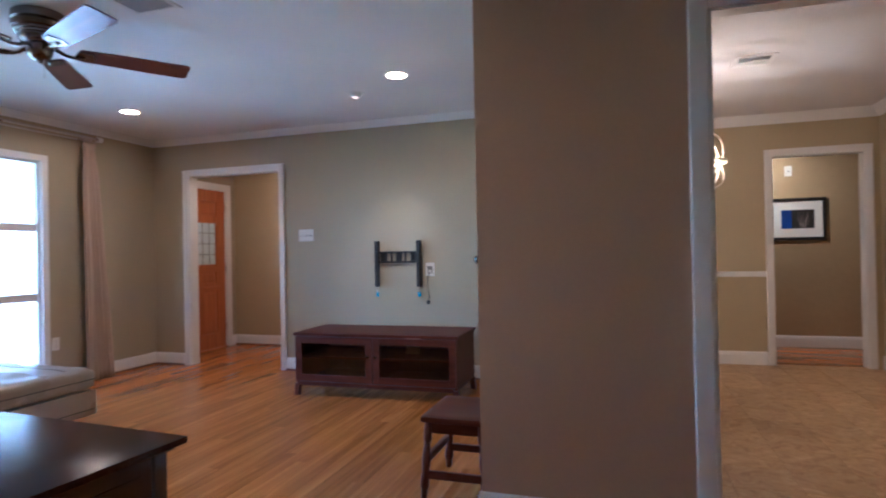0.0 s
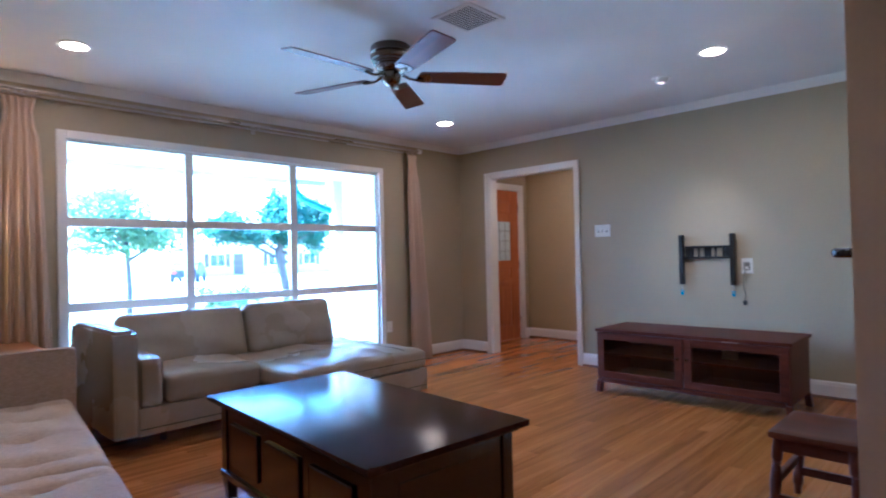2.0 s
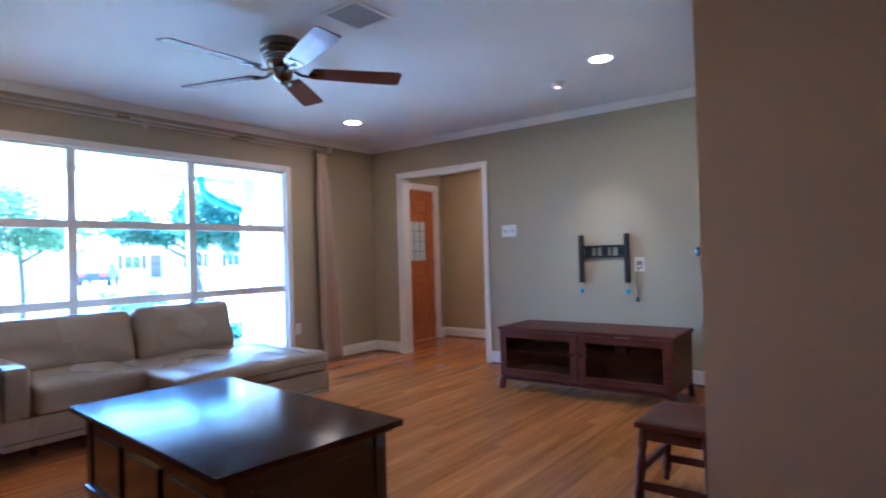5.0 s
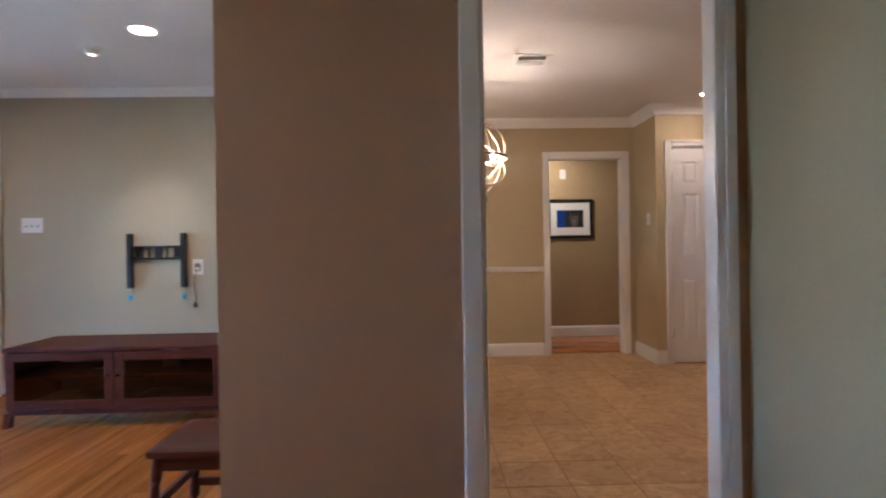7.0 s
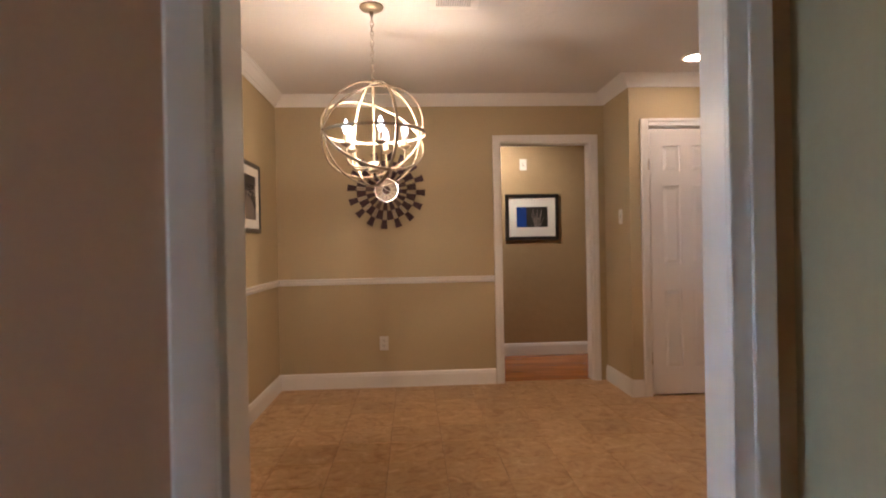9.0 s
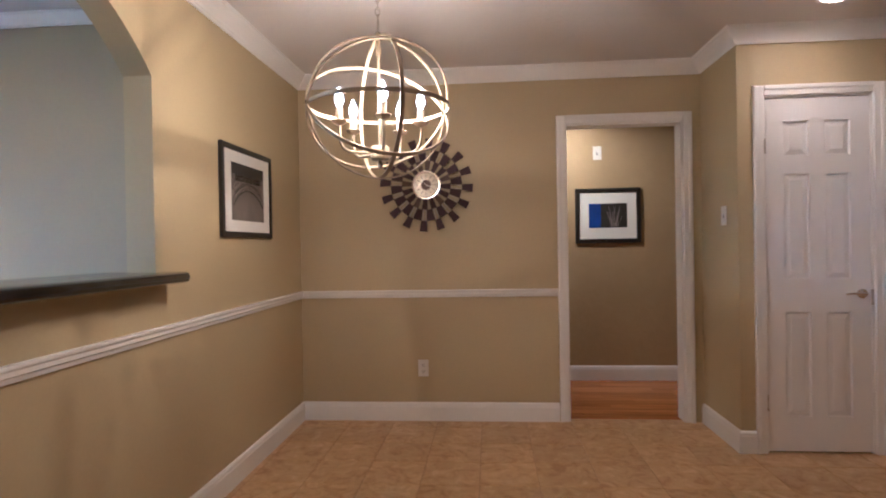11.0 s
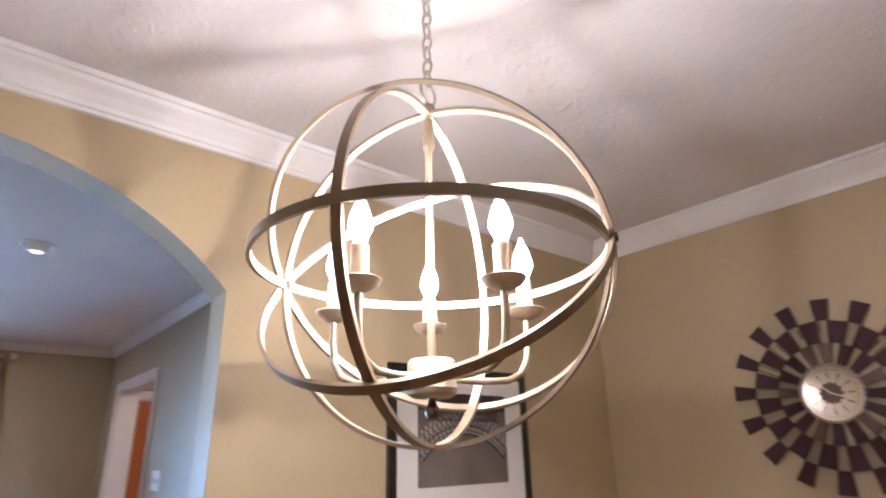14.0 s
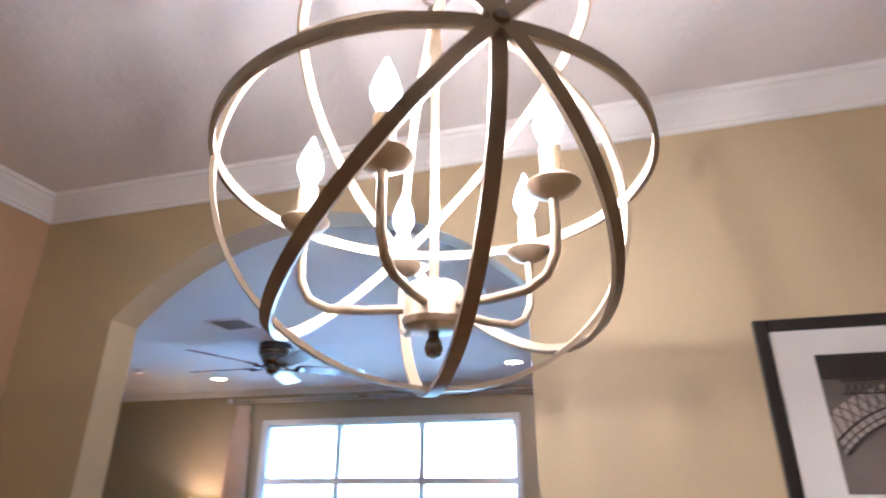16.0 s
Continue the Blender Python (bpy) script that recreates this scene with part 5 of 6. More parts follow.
def hall_photo():
    p = framed("black-framed dark photograph with a blue glow in the hall", pose(2.407, 7.5, 1.472), 0.575, 0.49, 0.038, 0.3, 0.2)
    w, h, y = 0.335, 0.215, -0.0135
    part("photo", boxes((-w / 2, w / 2, y, -0.0121, -h / 2, h / 2)), PHOTODARK, p, "dark photograph")
    part("blue_glow", boxes((-w / 2, -w / 2 + .105, y - .0008, y - .0002, -h / 2, h / 2)), PHOTOBLUE, p)
    bm = bmesh.new()
    for k in range(9):
        a = -0.22 + 0.06 * k
        tube(bm, [(0.03 + k * 0.006, y - .001, -h / 2 + .004), (0.03 + k * 0.006 + 0.17 * math.sin(a), y - .001, -h / 2 + .004 + (0.14 + 0.05 * math.sin(k * 2.1)) * math.cos(a))], 0.0016, 4)
    part("pale_reed", bm, PHOTOLIGHT, p)


hall_photo()


def starburst_clock():
    c = thing("wall_clock", "starburst wall clock of plum tiles round a silver dial", "clock", pose(0.915, YBACK, 1.656))
    def tile(r0, r1, w0, w1, a, y0, y1):
        bm = bmesh.new()
        d, e = Vector((math.sin(a), 0, math.cos(a))), Vector((math.cos(a), 0, -math.sin(a)))
        corners = [d * r0 - e * w0, d * r0 + e * w0, d * r1 + e * w1, d * r1 - e * w1]
        lo, hi = [bm.verts.new((v.x, y0, v.z)) for v in corners], [bm.verts.new((v.x, y1, v.z)) for v in corners]
        bm.faces.new(lo), bm.faces.new(hi)
        for k in range(4):
            bm.faces.new((lo[k], lo[(k + 1) % 4], hi[(k + 1) % 4], hi[k]))
        return bm
    for k in range(16):
        a = 2 * math.pi * (k + 0.2) / 16
        b = a + math.pi / 16
        part("outer_tile", tile(0.25, 0.325, 0.019, 0.028, a, -0.022, -0.014), CLOCKTILE, c)
        part("middle_tile", tile(0.172, 0.249, 0.020, 0.030, b, -0.020, -0.012), CLOCKTILE, c)
        part("inner_tile", tile(0.098, 0.171, 0.013, 0.021, a, -0.022, -0.014), CLOCKTILE if k % 3 else CLOCKMIX, c)
        d = Vector((math.sin(a), 0, math.cos(a)))
        e = Vector((math.cos(a), 0, -math.sin(a)))
        for s in (-0.008, 0.008):
            p0, p1 = d * 0.09 + e * s, d * 0.26 + e * s * 1.3
            part("spoke", tube(bmesh.new(), [(p0.x, -0.011, p0.z), (p1.x, -0.011, p1.z)], 0.0022, 6), NICKEL, c)
    DIAL = surface("brushed_dial", (0.70, 0.63, 0.52), 0.3, metal=1.0, grain=90, vary=0.05, bump=0.02)
    dial = part("dial", lathe(bmesh.new(), [(0, 0), (0.10, 0), (0.10, 0.018), (0.094, 0.026), (0.086, 0.022), (0, 0.021)], 48), DIAL, c, "brushed silver dial", True)
    dial.matrix_local = pose(0, -0.006, 0, 90)
    part("dial_rim", hoop(bmesh.new(), (0, 0, 0.022), (0, 0, 1), 0.095, 0.014, 0.008, 64), CHROME, dial, "chrome rim", True)
    rays = bmesh.new()
    for k in range(12):
        a = math.pi * k / 6
        tube(rays, [(0.046 * math.cos(a), 0.046 * math.sin(a), 0.0226), (0.07 * math.cos(a), 0.07 * math.sin(a), 0.0226)], [0.0012, 0.003], 5)
    part("hour_marks", rays, CLOCKMIX, dial)
    star = bmesh.new()
    pts = [star.verts.new(((0.04 if k % 2 == 0 else 0.032) * math.cos(2 * math.pi * k / 24), (0.04 if k % 2 == 0 else 0.032) * math.sin(2 * math.pi * k / 24), 0.0228)) for k in range(24)]
    star.faces.new(pts)
    part("centre_star", star, CLOCKMIX, dial)
    ticks = bmesh.new()
    for k in range(60):
        a = 2 * math.pi * k / 60
        tube(ticks, [(0.076 * math.cos(a), 0.076 * math.sin(a), 0.0232), (0.083 * math.cos(a), 0.083 * math.sin(a), 0.0232)], 0.0008, 4)
    part("minute_marks", ticks, SLOT, dial)
    for a, l, w in ((138, 0.05, 0.0035), (-22, 0.04, 0.0035)):
        part("pointer", boxes((-0.008, l, -w / 2, w / 2, 0.025, 0.0262)), PLATE, dial, "white clock hand").matrix_local = pose(0, 0, 0, 0, 0, a)


starburst_clock()


# ---- chandelier ----
CX, CY, CZ, CR = 0.929, 4.503, 1.774, 0.273


def chandelier():
    c = thing("chandelier", "lit champagne metal orb chandelier with five candle bulbs", "chandelier", pose(CX, CY, CZ))
    j = radians(28)
    n_m2 = (math.cos(j - math.pi / 2), math.sin(j - math.pi / 2))
    t = radians(48)
    rings = [((0, 0, 1), CR), ((math.cos(j), math.sin(j), 0), CR - 0.001), ((n_m2[0], n_m2[1], 0), CR + 0.001),
             ((n_m2[0] * math.sin(t), n_m2[1] * math.sin(t), math.cos(t)), CR + 0.007), ((-n_m2[0] * math.sin(t), -n_m2[1] * math.sin(t), math.cos(t)), CR + 0.007)]
    for nrm, r in rings:
        part("orb_ring", hoop(bmesh.new(), (0, 0, 0), nrm, r, 0.0148, 0.006, 96), CHAMP, c, "flat metal orb ring", True)
    for s in (1, -1):
        part("rivet", lathe(bmesh.new(), [(0, 0.012), (0.006, 0.011), (0.009, 0.005), (0.009, -0.006), (0, -0.007)], 12), PEWTER, c, "", True).matrix_local = Matrix.Translation((s * (CR + .003) * math.cos(j), s * (CR + .003) * math.sin(j), 0)) @ Vector((s * math.cos(j), s * math.sin(j), 0)).to_track_quat('Z', 'Y').to_matrix().to_4x4()
    part("stem", lathe(bmesh.new(), [(0.006, -0.17), (0.006, 0.20), (0.010, 0.205), (0.010, 0.225), (0.008, 0.23), (0.008, 0.262)], 14), CHAMP, c, "", True)
    part("top_loop", hoop(bmesh.new(), (0, 0, CR + 0.045), (1, 0.3, 0), 0.022, 0.004, 0.004, 28), NICKEL, c)
    part("top_knob", lathe(bmesh.new(), [(0, CR), (0.011, CR + .004), (0.013, CR + .012), (0.008, CR + .02), (0, CR + .024)], 16), CHAMP, c, "", True)
    hub = part("hub", lathe(bmesh.new(), [(0, -0.205), (0.028, -0.205), (0.036, -0.20), (0.038, -0.192), (0.036, -0.188), (0.036, -0.155), (0.032, -0.15), (0, -0.149)], 32), CHAMP, c, "drum-shaped hub", True)
    part("finial", lathe(bmesh.new(), [(0, -0.237), (0.008, -0.234), (0.011, -0.226), (0.009, -0.217), (0.006, -0.212), (0.007, -0.2052)], 16), PEWTER, hub, "", True)
    for k in range(5):
        a = radians(141.8 + 72 * k)
        d = Vector((math.cos(a), math.sin(a), 0))
        R = 0.163
        path = [d * 0.034 + Vector((0, 0, -0.178)), d * 0.08 + Vector((0, 0, -0.18)), d * 0.125 + Vector((0, 0, -0.178)), d * 0.149 + Vector((0, 0, -0.166)), d * 0.160 + Vector((0, 0, -0.145)), d * R + Vector((0, 0, -0.115)), d * R + Vector((0, 0, -0.078))]
        arm = part("arm", tube(bmesh.new(), path, 0.0055, 10), CHAMP, c, "curved metal arm", True)
        o = (d.x * R, d.y * R, 0)
        part("cup", lathe(bmesh.new(), [(0, -0.082), (0.010, -0.08), (0.024, -0.073), (0.031, -0.064), (0.0295, -0.062), (0.012, -0.066), (0, -0.066)], 24, o), CHAMP, arm, "", True)
        part("candle_sleeve", lathe(bmesh.new(), [(0.0125, -0.066), (0.0125, -0.016), (0.010, -0.014), (0, -0.014)], 18, o), CANDLE, arm, "cream candle sleeve", True)
        part("bulb", lathe(bmesh.new(), [(0.008, -0.0138), (0.010, -0.006), (0.0165, 0.008), (0.0168, 0.018), (0.012, 0.036), (0.006, 0.05), (0.0025, 0.06), (0, 0.063)], 18, o), BULBGLASS, arm, "clear lit flame-tip bulb", True)
        part("filament", lathe(bmesh.new(), [(0, 0.008), (0.0022, 0.009), (0.0025, 0.014), (0.0022, 0.019), (0, 0.02)], 8, o), BULB, arm, "glowing filament")
        li = new("candle_light", bpy.data.lights.new("candle_light", 'POINT'))
        li.location = (CX + o[0], CY + o[1], CZ + 0.027)
        li.data.energy, li.data.color, li.data.shadow_soft_size = BULB_W, (1.0, 0.62, 0.30), 0.004
    top = ZD - CZ
    part("canopy", lathe(bmesh.new(), [(0, top), (0.062, top), (0.064, top - .006), (0.056, top - .018), (0.03, top - .028), (0.01, top - .03), (0.008, top - .045), (0, top - .046)], 32), CHAMP, c, "domed ceiling canopy", True)
    z, k = CR + 0.062, 0
    link = None
    while z < top - 0.05:
        nrm = (1, 0.2, 0) if k % 2 else (-0.2, 1, 0)
        if link is None:
            bm = hoop(bmesh.new(), (0, 0, 0), (1, 0, 0), 0.009, 0.0032, 0.0032, 14)
            for v in bm.verts:
                v.co.z *= 1.75
            link = part("chain_link", bm, NICKEL, c)
            ob = link
        else:
            ob = new("chain_link", link.data)
            ob.parent = c
        ob.matrix_local = pose(0, 0, z + 0.012, 0, 0, 15 + 90 * (k % 2))
        z += 0.0262
        k += 1


chandelier()


# ---- kitchen side ----
def refrigerator():
    r = thing("refrigerator", "grey steel refrigerator beside the pantry closet", "refrigerator", pose(3.73, 5.66, 0))
    part("body", boxes((0, 0.9, 0.06, 0.62, 0.02, 1.76), bevel=0.01), FRIDGE, r)
    for x0, x1 in ((0.003, 0.447), (0.453, 0.897)):
        d = part("door", boxes((x0, x1, 0, 0.058, 0.62, 1.757), bevel=0.012), FRIDGE, r, "steel refrigerator door")
        xh = x1 - 0.04 if x0 < 0.2 else x0 + 0.04
        part("handle", tube(bmesh.new(), [(xh, 0, 0.85), (xh, -0.045, 0.87), (xh, -0.045, 1.5), (xh, 0, 1.52)], 0.011, 10), CHROME, d, "", True)
    part("drawer", boxes((0.003, 0.897, 0, 0.058, 0.06, 0.612), bevel=0.012), FRIDGE, r)
    part("kick_plate", boxes((0.02, 0.88, 0.03, 0.06, 0, 0.055)), SLOT, r)


refrigerator()
uc = thing("wall_cupboard", "dark wooden cupboard above the refrigerator", "cupboard", pose(3.70, 5.88, 1.95))
part("carcass", boxes((0, 0.96, 0.02, 0.40, 0, 0.40), bevel=0.003), DARKCAB, uc)
for x0, x1 in ((0.01, 0.475), (0.485, 0.95)):
    part("door", boxes((x0, x1, 0, 0.0195, 0.01, 0.39), bevel=0.004), DARKCAB, uc)


# ---- outdoors ----
GZ = -0.3
setting(part("ground", boxes((-400, XW - 0.151, -400, 400, GZ - 0.2, GZ), (XW - 0.15, 400, -400, YN - 0.13, GZ - 0.2, GZ), (XW - 0.15, 400, 7.63, 400, GZ - 0.2, GZ)), GRASS), "sunlit lawn in front of the house", "lawn")
setting(part("porch_floor", boxes((-6.9, XW - 0.151, -3, 8, GZ, -0.06), bevel=0.01), CONCRETE), "pale concrete porch floor", "porch")
setting(part("porch_ceiling", boxes((-6.9, XW - 0.151, -3, 8, 2.27, 2.5)), SOFFIT), "white porch ceiling", "porch")
setting(part("porch_beam", boxes((-6.88, -6.78, -3, 8, 2.21, 2.2695), (-6.75, -6.55, 4.63, 8, 1.96, 2.2695), bevel=0.008), SOFFIT), "white porch beam", "porch")
setting(part("driveway", boxes((-36, -13, 11.5, 15.5, GZ, GZ + 0.02), (-46, -36, -60, 90, GZ, GZ + 0.02)), CONCRETE), "pale driveway and street", "road")
for y in (4.765, 7.4):
    p = thing("porch_post", "square white porch post", "post", pose(-6.65, y, -0.06), "porch posts")
    part("shaft", boxes((-0.07, 0.07, -0.07, 0.07, 0.12, 1.9), bevel=0.006), SOFFIT, p)
    part("foot_block", boxes((-0.09, 0.09, -0.09, 0.09, 0, 0.1195), bevel=0.006), SOFFIT, p)
    part("cap_block", boxes((-0.1, 0.1, -0.1, 0.1, 1.9005, 2.0195), bevel=0.006), SOFFIT, p)
setting(part("porch_wall", boxes((-6.3, XW - 0.151, 4.62, 4.86, -0.06, 2.269)), BRICKW), "pale brick wing wall at the porch end", "wall")
for y in (1.63, 3.68):
    c = thing("porch_light", "round recessed light in the porch ceiling", "light", pose(-6.1, y, 2.27), "porch lights")
    part("rim", lathe(bmesh.new(), [(0.07, 0), (0.1, 0), (0.1, -0.008), (0.07, -0.006), (0.07, 0)], 24), VENTM, c)
    part("lens", lathe(bmesh.new(), [(0, -0.003), (0.069, -0.003), (0.069, -0.001), (0, -0.001)], 24), PLATE, c)
gt = thing("downspout", "teal downspout bending under the eave", "downspout")
part("pipe", tube(bmesh.new(), [(-6.72, 4.1, 2.268), (-6.72, 4.14, 2.1), (-6.72, 4.24, 2.0), (-6.70, 4.56, 1.88), (-6.68, 4.68, 1.85)], 0.048, 10), GUTTER, gt, smooth=True)


def foliage(bm, centre, size, count, leaf, rng, hollow=0.2, per=26, tight=0.13):
    """Leaves as small bent blades in twiggy tufts inside an uneven ellipsoid."""
    tufts = []
    for _ in range(max(6, count // per)):
        while True:
            v = Vector((rng.uniform(-1, 1), rng.uniform(-1, 1), rng.uniform(-1, 1)))
            if hollow < v.length < 1:
                break
        tufts.append(Vector((v.x * size[0], v.y * size[1], v.z * size[2])) * rng.uniform(0.75, 1.15))
    for i in range(count):
        q = tufts[i % len(tufts)]
        p = Vector(centre) + q + Vector((rng.gauss(0, tight) * size[0], rng.gauss(0, tight) * size[1], rng.gauss(0, tight * 0.8) * size[2]))
        a = Vector((rng.gauss(0, 1), rng.gauss(0, 1), rng.gauss(0, 0.7))).normalized() * leaf * rng.uniform(0.6, 1.2)
        b = a.orthogonal().normalized() * leaf * 0.45
        up = Vector((0, 0, leaf * 0.2))
        bm.faces.new([bm.verts.new(p - a), bm.verts.new(p + b + up), bm.verts.new(p + a), bm.verts.new(p - b + up)])


def garden_tree(label, x, y, trunk, limbs, crowns, seed, leafmat, leaf, loose):
    """trunk: bent line with radii; limbs: ends of boughs; crowns: (centre, size, leaf count)."""
    rng = random.Random(seed)
    t = thing("garden_tree", label, "tree", pose(x, y, GZ))
    bm = bmesh.new()
    pts = [Vector(p[:3]) for p in trunk]
    tube(bm, pts, [p[3] for p in trunk], 10)
    for k, e in enumerate(limbs):
        s0 = pts[1].lerp(pts[-1], 0.35 + 0.6 * k / len(limbs))
        e = Vector(e)
        bend = s0.lerp(e, 0.5) + Vector((rng.uniform(-.1, .1), rng.uniform(-.1, .1), -0.08))
        tube(bm, [s0, bend, e], [0.045, 0.032, 0.012], 6)
        for _ in range(4):
            q = bend.lerp(e, rng.random())
            tube(bm, [q, q + Vector((rng.uniform(-.35, .35), rng.uniform(-.35, .35), rng.uniform(0.05, .35)))], [0.012, 0.005], 4)
    part("trunk", bm, BARK, t)
    for c, size, n in crowns:
        bm = bmesh.new()
        foliage(bm, c, size, n, leaf, rng, tight=loose)
        part("crown", bm, leafmat, t)


garden_tree("young leafy garden tree on the lawn", -13.23, 3.94, [(0, 0, 0, .07), (0.02, 0.02, 0.9, .06), (0.0, -0.02, 1.75, .05), (0.05, -0.1, 2.6, .02)],
            [(0.3, 0.75, 2.2), (-0.4, -0.8, 2.25), (0.5, -0.5, 2.5), (-0.3, 0.4, 2.7), (0.1, -0.3, 3.0), (0.0, 1.0, 2.0)],
            [((0, -0.4, 2.5), (0.9, 0.95, 0.66), 3600), ((0, 0.7, 2.1), (0.7, 0.75, 0.42), 1500), ((0.1, -0.2, 1.9), (0.8, 1.15, 0.34), 1900)], 3, LEAF, 0.052, 0.2)
garden_tree("dark leaning evergreen tree on the lawn", -10.94, 6.44, [(0, 0.05, 0, .11), (0, -0.02, 0.8, .10), (0.0, -0.2, 1.6, .085), (0.0, 0.05, 2.5, .035)],
            [(0.1, -1.25, 2.05), (0.0, -0.75, 1.95), (0.2, 0.8, 2.3), (-0.2, 0.5, 2.0), (0, -0.1, 2.8)],
            [((0, -1.3, 2.12), (0.6, 0.5, 0.3), 1800), ((0, -0.08, 2.4), (0.6, 0.42, 0.6), 4200), ((0, 0.62, 2.25), (0.6, 0.45, 0.6), 3800), ((0, -0.75, 1.95), (0.45, 0.45, 0.2), 900)], 8, LEAF2, 0.055, 0.17)


def shrub(label, x, y, r, h, seed, mat_):
    rng = random.Random(seed)
    s = thing("shrub", label, "shrub", pose(x, y, GZ))
    bm = bmesh.new()
    for k in range(7):
        a = k * 0.9
        tube(bm, [(0, 0, 0), (math.cos(a) * r * 0.3, math.sin(a) * r * 0.3, h * 0.4), (math.cos(a) * r * 0.6, math.sin(a) * r * 0.6, h * 0.8)], [0.02, 0.015, 0.006], 5)
    part("stems", bm, BARK, s)
    bm = bmesh.new()
    foliage(bm, (0, 0, h * 0.55), (r, r, h * 0.5), 1500, 0.06, rng, 0.2)
    part("crown", bm, mat_, s)


shrub("rounded green shrub on the lawn", -9.8, 4.55, 0.6, 1.0, 5, LEAF)
shrub("low blue-green shrub by the porch post", -7.5, 4.75, 0.45, 0.48, 6, LEAF2)
shrub("low blue-green shrub by the porch edge", -7.6, 5.75, 0.42, 0.5, 7, LEAF2)
shrub("dark shrub at the porch corner", -7.4, 1.0, 0.5, 0.8, 9, LEAF2)


def parked_car():
    c = thing("parked_car", "dark parked hatchback on the driveway", "car", pose(-41.6, 16.4, GZ + 0.02, 0, 0, 148))
    prof = [(-2.0, 0.35), (-2.0, 0.85), (-1.55, 0.95), (-0.95, 1.42), (0.55, 1.45), (1.15, 0.98), (1.95, 0.82), (2.05, 0.35)]
    bm = bmesh.new()
    lo, hi = [bm.verts.new((x, -0.85, z)) for x, z in prof], [bm.verts.new((x, 0.85, z)) for x, z in prof]
    bm.faces.new(lo), bm.faces.new(hi)
    for k in range(len(prof)):
        j = (k + 1) % len(prof)
        bm.faces.new((lo[k], lo[j], hi[j], hi[k]))
    bmesh.ops.bevel(bm, geom=bm.edges[:], offset=0.06, segments=2, affect='EDGES')
    part("body", bm, CARP, c, smooth=True)
    for y in (-0.853, 0.843):
        part("side_window", boxes((-0.95, -0.15, y, y + 0.01, 0.98, 1.34), (-0.08, 0.6, y, y + 0.01, 0.98, 1.34)), DARKGLASS, c)
    for x in (-1.3, 1.3):
        for y in (-0.82, 0.82):
            wl = part("wheel", lathe(bmesh.new(), [(0.18, -0.1), (0.3, -0.1), (0.33, -0.05), (0.33, 0.05), (0.3, 0.1), (0.18, 0.1)], 24), RUBBER, c)
            wl.matrix_local = pose(x, y, 0.33, 90)
            part("rim", lathe(bmesh.new(), [(0, -0.08), (0.18, -0.08), (0.18, 0.08), (0, 0.08)], 16), CHROME, wl)
    for y in (-0.6, 0.6):
        part("tail_light", boxes((-2.02, -1.98, y - .15, y + .15, 0.65, 0.8), bevel=0.01), surface("red_lens", (0.4, 0.02, 0.02), 0.3), c)


parked_car()


def far_house():
    h = thing("house", "pale single-storey house across the street", "house", pose(-54.5, 29.0, GZ))
    part("wall", boxes((-8, 0, -6.6, 9, 0, 2.7)), BRICKW, h)
    bm = bmesh.new()
    vs = [bm.verts.new(p) for p in ((-8.6, -7.2, 2.71), (0.6, -7.2, 2.71), (0.6, 9.6, 2.71), (-8.6, 9.6, 2.71), (-4, -3, 4.6), (-4, 5, 4.6))]
    for f in ((0, 1, 4), (1, 2, 5, 4), (2, 3, 5), (3, 0, 4, 5), (0, 1, 2, 3)):
        bm.faces.new([vs[i] for i in f])
    part("roof", bm, ROOFM, h)
    for y in (-4.75, 1.4, 5.6):
        w = part("window", boxes((0.0, 0.06, y - 0.8, y + 0.8, 0.9, 2.2), bevel=0.01), TRIM, h)
        part("pane", boxes((0.061, 0.07, y - 0.7, y - 0.03, 1.0, 2.1), (0.061, 0.07, y + 0.03, y + 0.7, 1.0, 2.1)), DARKGLASS, w)
        for s in (-1, 1):
            part("shutter", boxes((0.0, 0.05, y + s * 1.05 - 0.2, y + s * 1.05 + 0.2, 0.9, 2.2), bevel=0.01), DARKCAB, h)
    part("door", boxes((0.0, 0.06, -3.1, -2.1, 0.1, 2.2), bevel=0.01), DARKCAB, h)


far_house()


# ---- floors, piece by piece ----
floor = setting(part("floor_living", boxes((XW, XR, YN, 2.46, -0.06, -0.006), (XW, -0.12, 2.46, 6.42, -0.06, -0.006)), SUBFLOOR), "strip oak floor of the living room", "floor")
rng = random.Random(11)
PW, GAP = 0.072, 0.0008


def plank_shape(w, l):
    """Flat board with eased long edges, about its middle, top at z = 0."""
    x, y, e = w / 2 - GAP / 2, l / 2 - GAP / 2, 0.0006
    vs = [(-x, -y, -0.006), (x, -y, -0.006), (x, y, -0.006), (-x, y, -0.006), (-x, -y, -e), (x, -y, -e), (x, y, -e), (-x, y, -e), (-x + e, -y + e, 0), (x - e, -y + e, 0), (x - e, y - e, 0), (-x + e, y - e, 0)]
    fs = [(8, 9, 10, 11)]
    for k in range(4):
        j = (k + 1) % 4
        fs += [(k, j, j + 4, k + 4), (k + 4, j + 4, j + 8, k + 8)]
    return vs, fs


plank_meshes = {}


def plank_mesh(l):
    if l not in plank_meshes:
        me = bpy.data.meshes.new("plank")
        vs, fs = plank_shape(PW, l)
        me.from_pydata(vs, [], fs)
        me.materials.append(PLANK)
        plank_meshes[l] = me
    return plank_meshes[l]


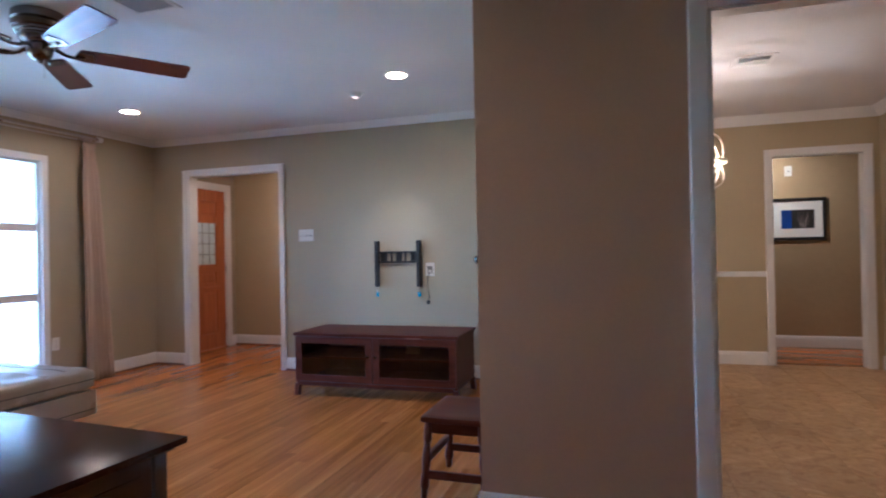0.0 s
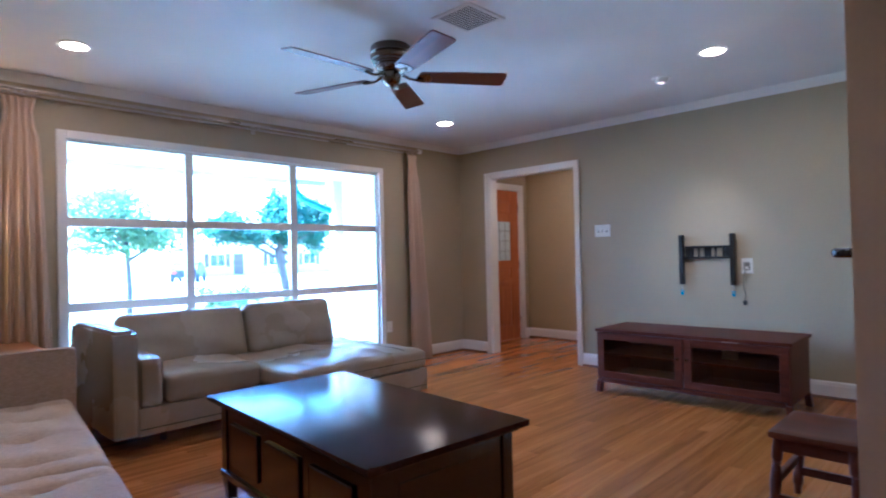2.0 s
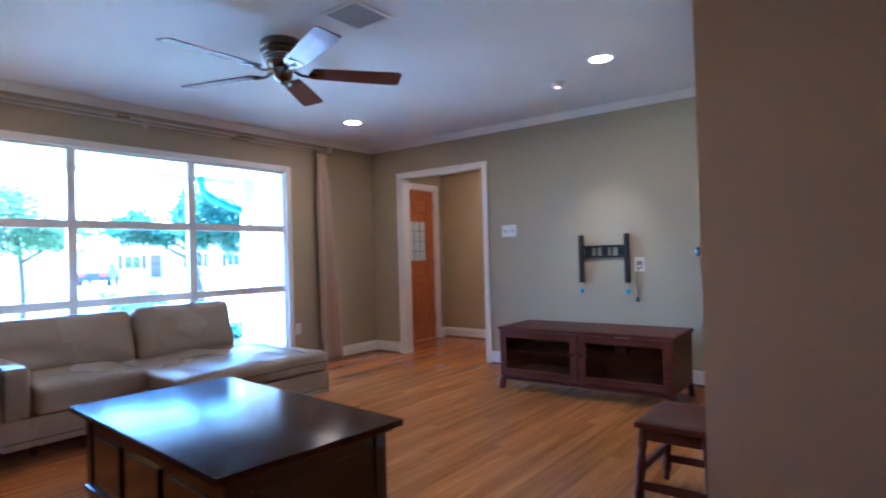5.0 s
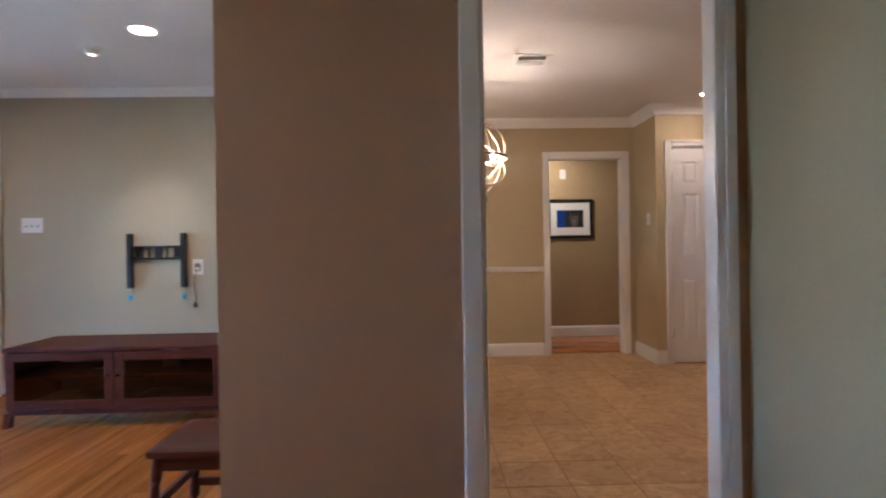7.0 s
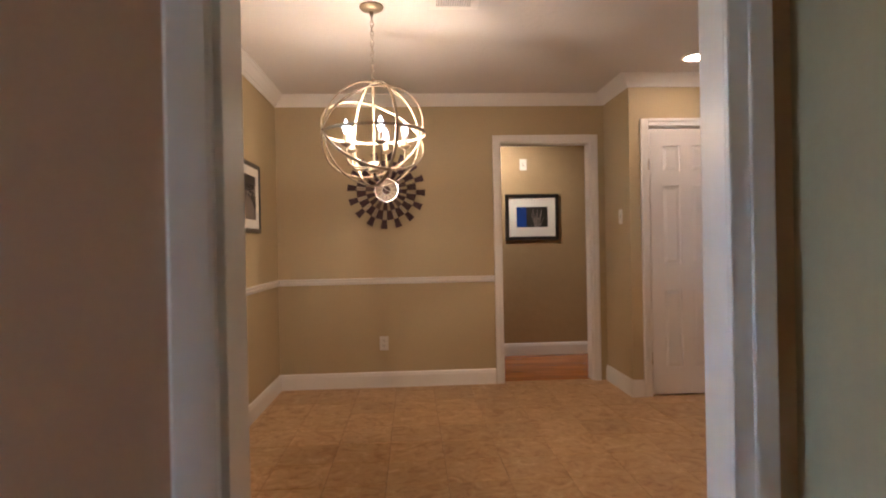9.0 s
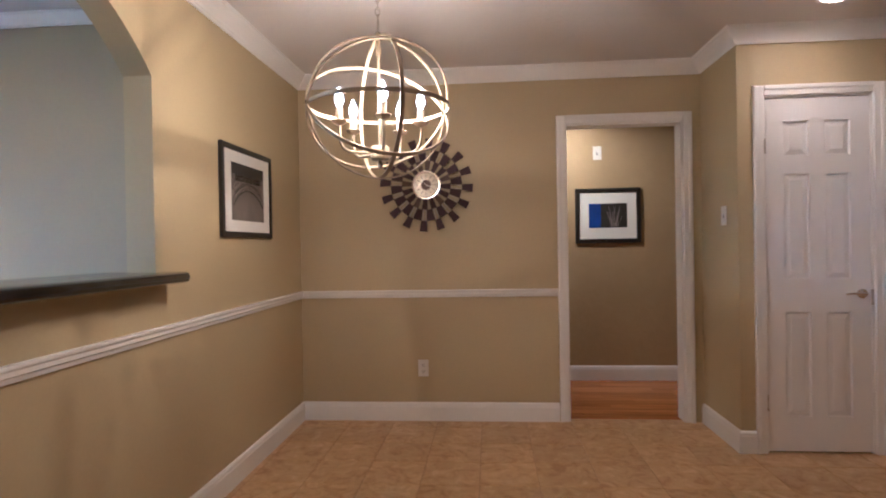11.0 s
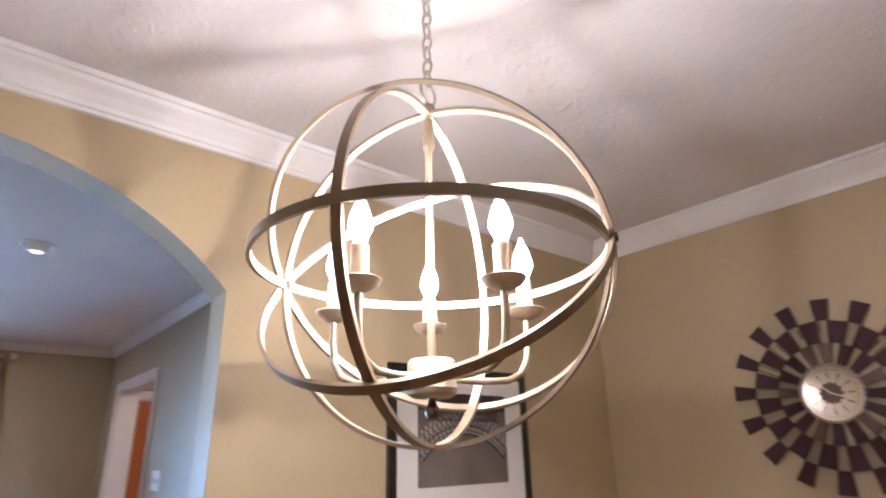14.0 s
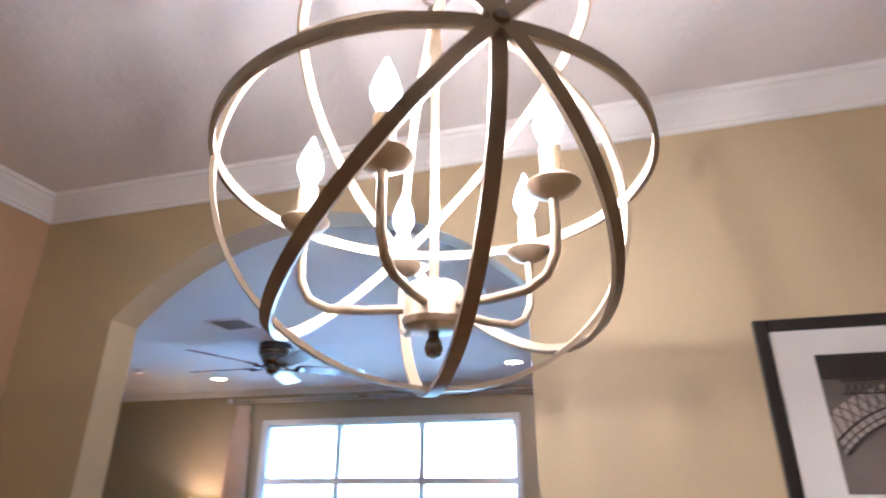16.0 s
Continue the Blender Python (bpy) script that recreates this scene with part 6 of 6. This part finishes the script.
near_planks, rest = [], []
x = XW + PW / 2
while x < XR - PW / 2 + 0.03:
    lo, hi = YN, (6.42 if x < -1.33 else 5.05 if x < -0.13 else 2.46)
    y = lo - rng.uniform(0, 1.4)
    while y < hi:
        l = rng.choice((1.3, 1.7, 2.1, 2.6))
        a, b = max(y, lo), min(y + l, hi)
        if b - a > 0.02:
            (near_planks if (a + b) / 2 > -0.2 and x < 0.2 and (b - a) == l else rest).append((x, a, b))
        y += l
    x += PW
near_planks.sort(key=lambda p: -p[0] * 0.6 + p[1])
for px, a, b in near_planks[:300]:
    ob = new("plank", plank_mesh(round(b - a, 3)))
    ob.parent = floor
    ob.matrix_local = pose(px, (a + b) / 2, 0)
vv, ff = [], []
for px, a, b in near_planks[300:] + rest:
    vs, fs = plank_shape(PW, b - a)
    k = len(vv)
    vv += [(p[0] + px, p[1] + (a + b) / 2, p[2]) for p in vs]
    ff += [tuple(i + k for i in f) for f in fs]


def island_wood():
    """The same oak for joined boards: tone by board."""
    m = PLANK.copy()
    nt = m.node_tree
    geo = nt.nodes.new("ShaderNodeNewGeometry")
    for l in list(nt.links):
        if l.from_socket.name == "Random" and l.from_node.bl_idname == "ShaderNodeObjectInfo":
            to = l.to_socket
            nt.links.remove(l)
            nt.links.new(geo.outputs["Random Per Island"], to)
    return m


me = bpy.data.meshes.new("planks")
me.from_pydata(vv, [], ff)
me.materials.append(island_wood())
rest_ob = new("planks", me)
rest_ob.parent = floor
rest_ob["kind"] = "stuff"

hall_floor = setting(part("floor_hall", boxes((0.6, 4.2, 6.35, 7.5, -0.06, -0.006)), SUBFLOOR), "strip oak floor of the back hall", "floor")
y = 6.352 + PW / 2
while y < 7.5:
    xx = 0.6 - rng.uniform(0, 1.2)
    while xx < 4.2:
        l = rng.choice((1.0, 1.3, 1.6))
        a, b = max(xx, 0.6), min(xx + l, 4.2)
        if b - a > 0.05:
            ob = new("plank", plank_mesh(round(b - a, 2)))
            ob.parent = hall_floor
            ob.matrix_local = pose((a + b) / 2, y, 0, 0, 0, 90)
        xx += l
    y += PW

tile_floor = setting(part("floor_dining", boxes((0, XK, 2.46, 6.35, -0.06, -0.0035)), GROUT), "travertine-look tile floor of the dining room", "floor")
T = 0.3075
tile_meshes = {}


def tile_mesh(w, d):
    if (w, d) not in tile_meshes:
        x, y, e = w / 2 - 0.002, d / 2 - 0.002, 0.0015
        vs = [(-x, -y, -0.004), (x, -y, -0.004), (x, y, -0.004), (-x, y, -0.004), (-x, -y, -e), (x, -y, -e), (x, y, -e), (-x, y, -e), (-x + e, -y + e, 0), (x - e, -y + e, 0), (x - e, y - e, 0), (-x + e, y - e, 0)]
        fs = [(8, 9, 10, 11)]
        for k in range(4):
            j = (k + 1) % 4
            fs += [(k, j, j + 4, k + 4), (k + 4, j + 4, j + 8, k + 8)]
        m_ = bpy.data.meshes.new("tile")
        m_.from_pydata(vs, [], fs)
        m_.materials.append(TILE)
        tile_meshes[(w, d)] = m_
    return tile_meshes[(w, d)]


ty = 6.14 + T
while ty > 2.47:
    y0, y1 = max(ty - T, 2.46), min(ty, 6.35)
    tx = 1.585 - 6 * T
    while tx < XK - 0.01:
        x0, x1 = max(tx, 0.0), min(tx + T, XK)
        ob = new("tile", tile_mesh(round(x1 - x0, 3), round(y1 - y0, 3)))
        ob.parent = tile_floor
        ob.matrix_local = pose((x0 + x1) / 2, (y0 + y1) / 2, 0)
        tx += T
    ty -= T
